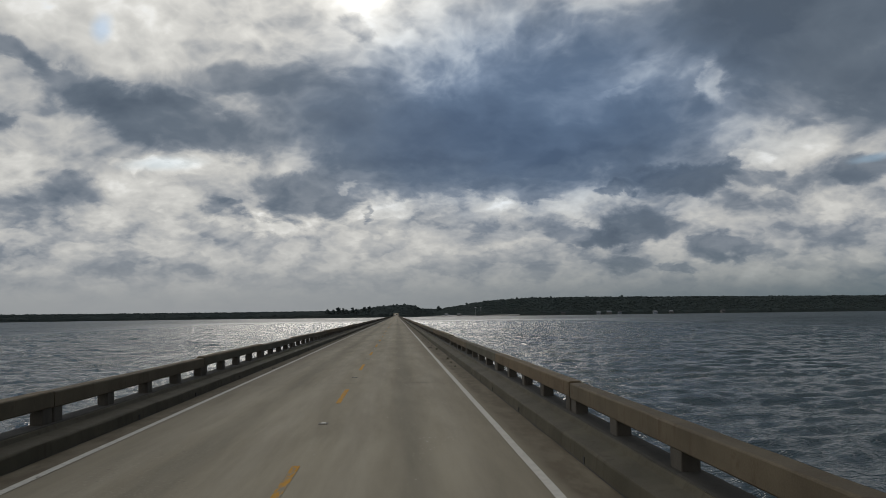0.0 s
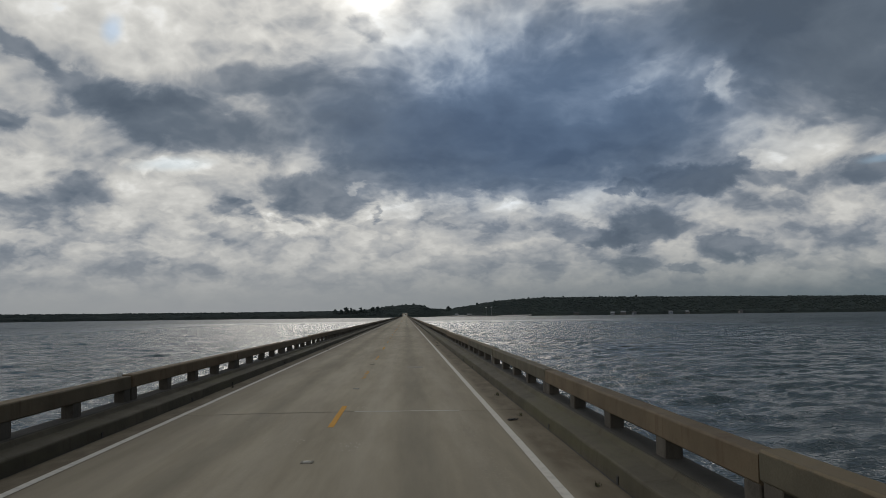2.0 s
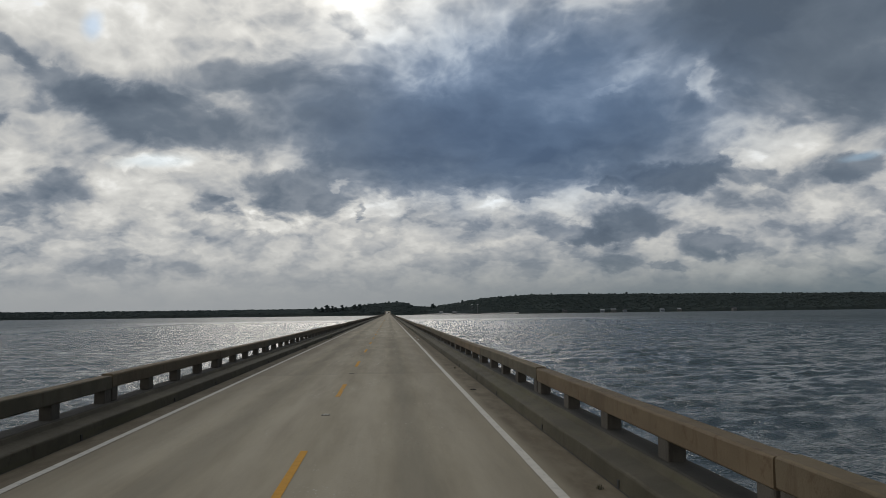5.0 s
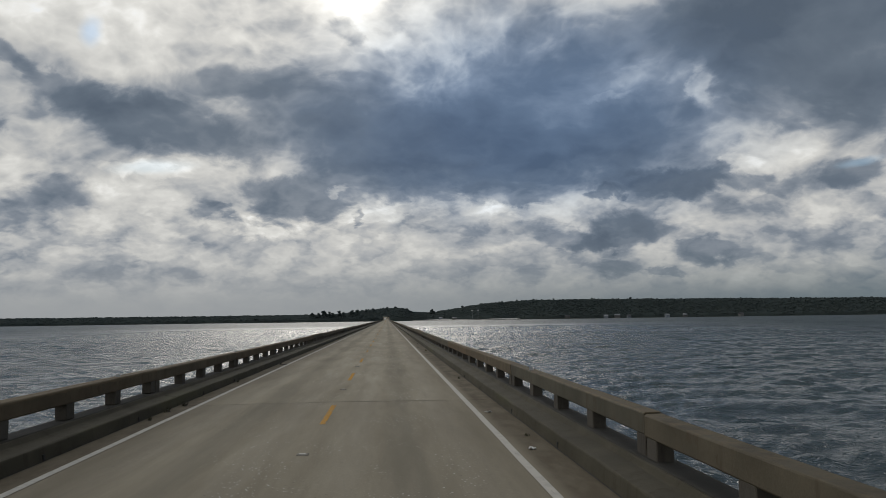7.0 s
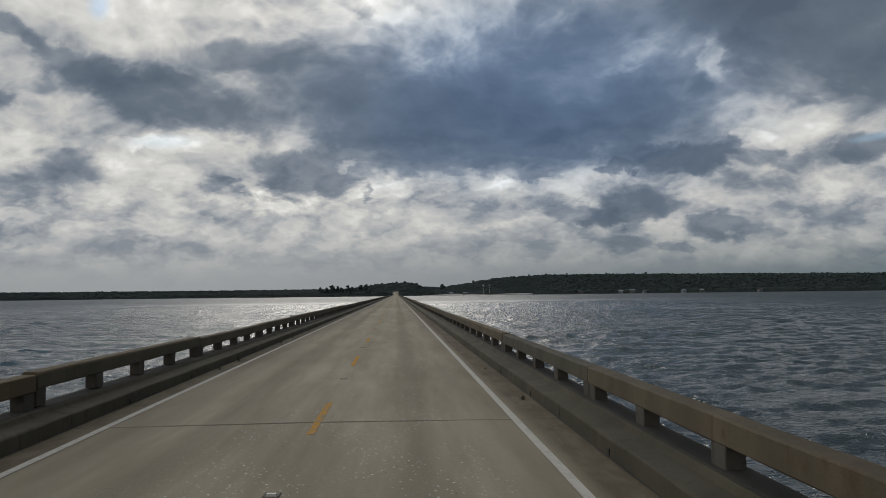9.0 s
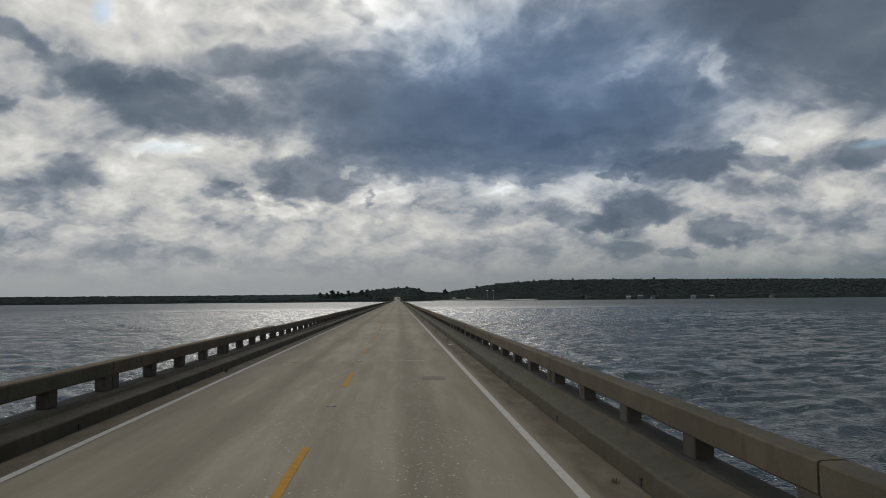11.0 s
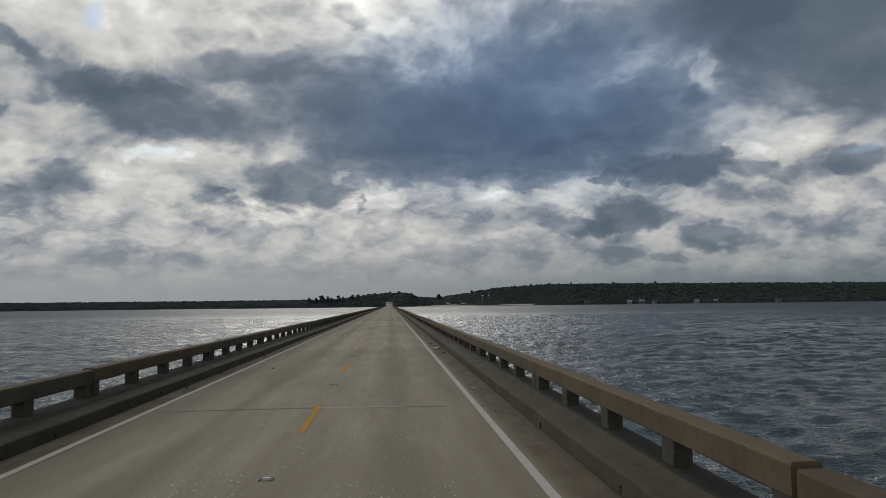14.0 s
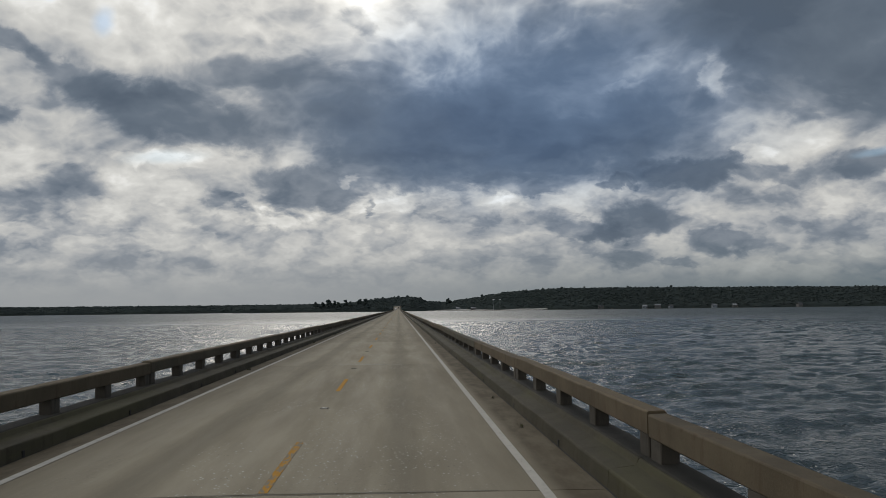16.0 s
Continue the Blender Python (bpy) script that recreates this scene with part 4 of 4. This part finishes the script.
# shorter ones that break the skyline of the headland and of the bluff
for shore, top, x0, x1, count in ((HEAD_SHORE, HEAD_TOP, -74, 60, 20), (RIGHT_SHORE, RIGHT_TOP, 165, 640, 30)):
    for k in range(count):
        x, d = x0 + (x1 - x0) * (k + rnd.uniform(0.1, 0.9)) / count, rnd.uniform(92, 125)
        m = pose(x, lerp_table(shore, x) + d, WATER + bank_z(shore, top, x, d) - 0.5, 0, 0, rnd.uniform(0, 360)) @ Matrix.Scale(rnd.uniform(0.46, 0.62), 4)
        copy_thing(kinds[k % 3], pose(0, 0, 0)).matrix_basis = m


# the pale beach and landing beside the bridge
bm = bmesh.new()
pts = [(70, 2528), (150, 2490), (250, 2418), (330, 2376), (345, 2392), (260, 2440), (160, 2512), (80, 2560)]
top = [bm.verts.new((x, y, WATER + (1.6 if y < lerp_table(RIGHT_SHORE, max(90, x)) + 4 else 4.6))) for x, y in pts]
low = [bm.verts.new((x, y, WATER - 0.6)) for x, y in pts]
bm.faces.new(top)
for i in range(len(pts)):
    j = (i + 1) % len(pts)
    bm.faces.new((top[i], low[i], low[j], top[j]))
bmesh.ops.recalc_face_normals(bm, faces=bm.faces)
tagged(new("ground_beach", mesh_of(bm, "beach", M_SAND)), "pale sandy shore beside the bridge landing", "beach", kind="structure")


def house(w, d, h, roof_h, wall_mat, roof_mat, label):
    """A small gabled house with its windows and door towards the water (-y)."""
    ob = tagged(new("house"), label, "house", "waterside houses")
    part("wall", boxed(-w / 2, w / 2, -d / 2, d / 2, -2.0, h), wall_mat, ob)
    bm = bmesh.new()
    e = 0.5
    prof = [(-d / 2 - e, h), (0, h + roof_h), (d / 2 + e, h), (d / 2 + e, h + 0.25), (0, h + roof_h + 0.3), (-d / 2 - e, h + 0.25)]
    rings = [[bm.verts.new((x, y, z)) for y, z in prof] for x in (-w / 2 - e, w / 2 + e)]
    for i in range(6):
        j = (i + 1) % 6
        bm.faces.new((rings[0][i], rings[0][j], rings[1][j], rings[1][i]))
    for r in rings:
        bm.faces.new((r[0], r[1], r[4], r[5]))
        bm.faces.new((r[1], r[2], r[3], r[4]))
    bmesh.ops.recalc_face_normals(bm, faces=bm.faces)
    part("roof", bm, roof_mat, ob)
    for k in range(int(w // 3)):
        x = -w / 2 + 1.6 + k * 3
        part("window", boxed(x - 0.5, x + 0.5, -d / 2 - 0.05, -d / 2 + 0.1, 0.9, 2.3), M_PANE, ob)
    part("door", boxed(w / 2 - 1.2, w / 2 - 0.3, -d / 2 - 0.04, -d / 2 + 0.1, 0.0, 2.1), M_WOOD, ob)
    return ob


def at_shore(x, back, up=1.5):
    return (x, lerp_table(RIGHT_SHORE, x) + back, WATER + bank_z(RIGHT_SHORE, RIGHT_TOP, x, back) + up)


M_BLUE = plain("blue_grey_siding", (0.25, 0.28, 0.31), 0.8, scale=0.5)
for x, back, w, h, wall_mat, roof_mat, label in (
        (150, 14, 16, 4.5, M_BLUE, M_TIN, "grey landing building with a pale metal roof"),
        (182, 12, 12, 4.0, M_WALL, M_TIN, "low white landing building with a pale metal roof"),
        (252, 22, 14, 4.5, M_WALL, M_TIN, "low white waterside building with a pale metal roof"),
        (300, 20, 11, 4.0, M_BLUE, M_TIN, "grey boathouse with a pale metal roof"),
        (452, 14, 12, 5.0, M_WALL, M_ROOF, "white waterside house with a dark roof"),
        (545, 12, 10, 4.2, M_BLUE, M_TIN, "grey shore house under the trees"),
        (572, 13, 13, 5.5, M_WALL, M_TIN, "white shore house with a pale roof"),
        (600, 12, 9, 4.0, M_BLUE, M_ROOF, "small grey shore cabin"),
        (690, 12, 11, 4.5, M_BLUE, M_TIN, "grey shore house with a pale metal roof"),
        (730, 12, 10, 4.5, M_WALL, M_TIN, "pale shore cottage under dark trees"),
        (850, 12, 10, 5.0, M_WALL, M_ROOF, "white cottage at the foot of the bluff")):
    ob = house(w, 8, h, 2.6, wall_mat, roof_mat, label)
    ob.matrix_basis = pose(*at_shore(x, back), 0, 0, rnd.uniform(-15, 20))


def dock(length):
    ob = tagged(new("dock"), "grey wooden dock on piles at the shore", "dock", "shore docks")
    part("deck", boxed(-length / 2, length / 2, -1.2, 1.2, 0.9, 1.1), M_WOOD, ob)
    for k in range(int(length // 5) + 1):
        for y in (-1.0, 1.0):
            part("pile", tube(bmesh.new(), (-length / 2 + k * 5, y, -3), (-length / 2 + k * 5, y, 2.0), 0.16, 0.14, 6), M_WOOD, ob)
    return ob


for x, out, length, turn in ((238, -10, 90, -34), (290, -8, 30, -27), (330, -7, 30, -24), (470, -9, 24, 80), (560, -8, 30, -8), (640, -9, 24, 75), (760, -9, 24, 70)):
    dock(length).matrix_basis = pose(x, lerp_table(RIGHT_SHORE, x) + out, WATER, 0, 0, turn)


def light_pole(h):
    ob = tagged(new("light_pole"), "tall pole with a pale lamp head at the landing", "light pole", "landing lights")
    part("pole", tube(bmesh.new(), (0, 0, -1), (0, 0, h), 0.28, 0.16, 8), M_STEEL, ob)
    part("lamp_head", boxed(-2.4, 2.4, -0.5, 0.5, h - 1.3, h + 0.5, 0.2), M_LAMP, ob, "pale lamp head")
    return ob


pole = light_pole(25)
pole.matrix_basis = pose(224, 2440, WATER + 1.2)
copy_thing(pole, pose(239, 2436, WATER + 1.2))


# ---------- vehicles far ahead ----------


def car(paint_mat, label, lamp_mat, lamp_name, end=-1):
    ob = tagged(new("car"), label, "car")
    bm = bmesh.new()
    prof = [(-2.2, 0.35), (2.2, 0.35), (2.25, 0.75), (2.0, 0.95), (1.1, 1.05), (0.4, 1.62), (-1.3, 1.68), (-2.05, 1.05), (-2.25, 0.8)]
    rings = [[bm.verts.new((x, y, z)) for y, z in prof] for x in (-0.88, 0.88)]
    k = len(prof)
    for i in range(k):
        j = (i + 1) % k
        bm.faces.new((rings[0][i], rings[0][j], rings[1][j], rings[1][i]))
    bm.faces.new(rings[0])
    bm.faces.new(rings[1])
    for v in bm.verts:
        if v.co.z > 1.3:
            v.co.x *= 0.82
    bmesh.ops.recalc_face_normals(bm, faces=bm.faces)
    bmesh.ops.bevel(bm, geom=bm.edges[:], offset=0.06, segments=2, affect="EDGES")
    part("body", bm, paint_mat, ob, smooth=True)
    bm = bmesh.new()
    vs = [bm.verts.new(c) for c in ((-0.66, -2.02, 1.1), (0.66, -2.02, 1.1), (0.58, -1.42, 1.58), (-0.58, -1.42, 1.58), (-0.66, -1.9, 1.1), (0.66, -1.9, 1.1), (0.58, -1.3, 1.58), (-0.58, -1.3, 1.58))]
    for f in ((0, 1, 2, 3), (4, 5, 6, 7), (0, 1, 5, 4), (1, 2, 6, 5), (2, 3, 7, 6), (3, 0, 4, 7)):
        bm.faces.new([vs[i] for i in f])
    bmesh.ops.recalc_face_normals(bm, faces=bm.faces)
    part("window", bm, M_PANE, ob, "dark glass")
    for x in (-0.68, 0.68):
        part(lamp_name, boxed(x - 0.16, x + 0.16, *((-2.28, -2.1) if end < 0 else (2.08, 2.27)), 0.70, 0.86, 0.02), lamp_mat, ob)
    for x in (-0.86, 0.86):
        for y in (-1.35, 1.35):
            w = part("wheel", tube(bmesh.new(), (x - 0.11, y, 0.33), (x + 0.11, y, 0.33), 0.33, 0.33, 16), M_RUBBER, ob)
            part("rim", tube(bmesh.new(), (x - 0.115, y, 0.33), (x + 0.115, y, 0.33), 0.2, 0.2, 12), M_STEEL, w)
    return ob


car(M_CARDARK, "dark car far ahead on the bridge", M_TAIL, "tail_light").matrix_basis = pose(1.6, 1440, rise_at(1440), 1.8)
car(M_CARPALE, "white car coming the other way on the bridge", M_HEAD, "headlight", 1).matrix_basis = pose(-1.6, 1400, rise_at(1400), 1.8, 0, 180)


# ---------- litter and weeds in the gutters ----------


def weed(seed, size):
    """A ragged tuft of dry blades growing out of the kerb joint."""
    rng = random.Random(seed)
    ob = tagged(new("weed_tuft"), "small dry weed tuft growing in the gutter", "weed", "gutter weeds")
    bm = bmesh.new()
    for _ in range(26):
        a, lean, h = rng.uniform(0, 6.28), rng.uniform(0.15, 0.9), size * rng.uniform(0.5, 1.1)
        bx, by = rng.gauss(0, size * 0.22), rng.gauss(0, size * 0.4)
        w = size * 0.05
        side = Vector((-math.sin(a), math.cos(a), 0)) * w
        root, tip = Vector((bx, by, -0.01)), Vector((bx + math.cos(a) * lean * h, by + math.sin(a) * lean * h, h))
        mid = root.lerp(tip, 0.55) + Vector((0, 0, h * 0.12))
        v = [bm.verts.new(c) for c in (root - side, root + side, mid + side * 0.8, mid - side * 0.8, tip)]
        bm.faces.new(v[:4])
        bm.faces.new((v[3], v[2], v[4]))
    part("blades", bm, M_WEED, ob)
    bm = bmesh.new()
    bmesh.ops.create_icosphere(bm, subdivisions=2, radius=1.0)
    for v in bm.verts:
        k = 1 + 0.35 * noise.noise(v.co * 2.1 + Vector((seed, 0, 0)))
        v.co = Vector((v.co.x * size * 0.35 * k, v.co.y * size * 0.8 * k, max(-0.1, v.co.z) * size * 0.16 * k))
    part("soil", bm, M_GRIT, ob, "clump of dark gutter soil")
    return ob


def scrap(seed, sx, sy, sz, mat, name, label, category):
    """A crumpled flat scrap lying on the deck."""
    bm = bmesh.new()
    bmesh.ops.create_grid(bm, x_segments=6, y_segments=6, size=0.5)
    for v in bm.verts:
        w = noise.noise(v.co * 3.0 + Vector((seed * 3.1, 1, 0)))
        v.co = Vector((v.co.x * sx * (1 + 0.3 * w), v.co.y * sy * (1 - 0.3 * w), 0.004 + abs(w) * sz))
    made = bmesh.ops.extrude_face_region(bm, geom=bm.faces[:])
    for v in made["geom"]:
        if isinstance(v, bmesh.types.BMVert):
            v.co.z += 0.008
    bmesh.ops.recalc_face_normals(bm, faces=bm.faces)
    return tagged(new(name, mesh_of(bm, name, mat)), label, category)


M_GRIT = plain("gutter_soil", (0.05, 0.042, 0.032), 0.95, vary=0.5, scale=20)
rnd = random.Random(21)
tufts = [weed(s, z) for s, z in ((1, 0.10), (2, 0.07), (3, 0.13), (4, 0.085))]
DEEP = -0.02
weed_spots = [(3.70, 42.7), (3.68, 186.2), (3.66, 101.0), (3.70, 55.7), (3.70, 332.5), (3.71, 360.0), (3.70, 400.2), (3.70, 393.2), (3.72, 25.0),
              (3.71, 128.0), (3.70, 150.0), (3.71, 226.0), (3.71, 241.0), (3.70, 283.0), (3.71, 430.0), (-3.68, 212.3), (-3.70, 93.2), (-3.66, 393.0),
              (-3.69, 351.0), (-3.70, 30.5), (-3.69, 64.0), (-3.70, 118.0), (-3.70, 171.0), (-3.68, 262.0), (-3.70, 303.0), (-3.70, 325.0), (-3.69, 441.0)]
weed_spots += [(s * rnd.uniform(3.66, 3.74), rnd.uniform(0, 520)) for s in (1, -1, 1, -1) * 8]
for i, (x, y) in enumerate(weed_spots):
    m = pose(x, y, DEEP, 0, 0, rnd.uniform(-20, 20))
    if i < 4:
        tufts[i].matrix_basis = m
    else:
        copy_thing(tufts[rnd.randrange(4)], m)

for i, (x, y, sx, sy, pale) in enumerate((
        (3.46, 39.5, 0.22, 0.10, 0), (3.45, 190.0, 0.12, 0.10, 1), (3.52, 184.7, 0.10, 0.14, 1), (3.50, 95.6, 0.26, 0.12, 0), (3.60, 316.0, 0.14, 0.22, 1),
        (3.55, 397.4, 0.34, 0.16, 1), (3.52, 411.4, 0.12, 0.10, 1), (3.48, 320.5, 0.16, 0.08, 0), (3.50, 402.0, 0.14, 0.08, 0), (3.42, 378.0, 0.18, 0.08, 1),
        (-3.48, 212.0, 0.20, 0.12, 0), (-3.45, 351.5, 0.24, 0.10, 0), (-3.5, 20.0, 0.12, 0.08, 0), (-3.4, 92.0, 0.16, 0.10, 0), (3.45, 55.0, 0.18, 0.1, 0),
        (-2.4, 386.0, 0.06, 0.09, 0), (3.4, 232.0, 0.12, 0.08, 0), (3.55, 262.0, 0.14, 0.1, 1), (3.5, 141.0, 0.14, 0.1, 0))):
    if pale:
        ob = scrap(i, sx, sy, 0.05, M_LITTER, "litter", "crumpled pale scrap of litter on the shoulder", "litter")
    else:
        ob = scrap(i, sx, sy, 0.04, M_RUBBER, "rubber_scrap", "dark curled scrap of tyre rubber on the shoulder", "debris")
    ob.matrix_basis = pose(x, y, DEEP + 0.004, 0, 0, rnd.uniform(-60, 60))


# ---------- small reflector plates on the rail tops ----------


def reflector_plate():
    ob = tagged(new("reflector_plate"), "small square grey reflector plate standing on the guard rail's top", "reflector", "rail reflectors")
    part("plate", boxed(-0.05, 0.05, -0.004, 0.004, 0.012, 0.085, 0.003), M_PLATE, ob)
    part("foot", boxed(-0.05, 0.05, -0.004, 0.05, -0.002, 0.012, 0.003), M_PLATE, ob)
    return ob


M_PLATE = plain("grey_plate", (0.42, 0.43, 0.43), 0.5, 0.2, vary=0.15, scale=12)
plate = reflector_plate()
plate.matrix_basis = pose(-4.42, 56.15, RAIL_TOP + 0.004)
for x, y in ((-4.42, 89.5), (-4.42, 190.1), (4.46, 190.3), (-4.42, 387.4)):
    copy_thing(plate, pose(x, y, RAIL_TOP + 0.004 - RAIL_DROP[1 if x > 0 else -1], 0, 0, 3))
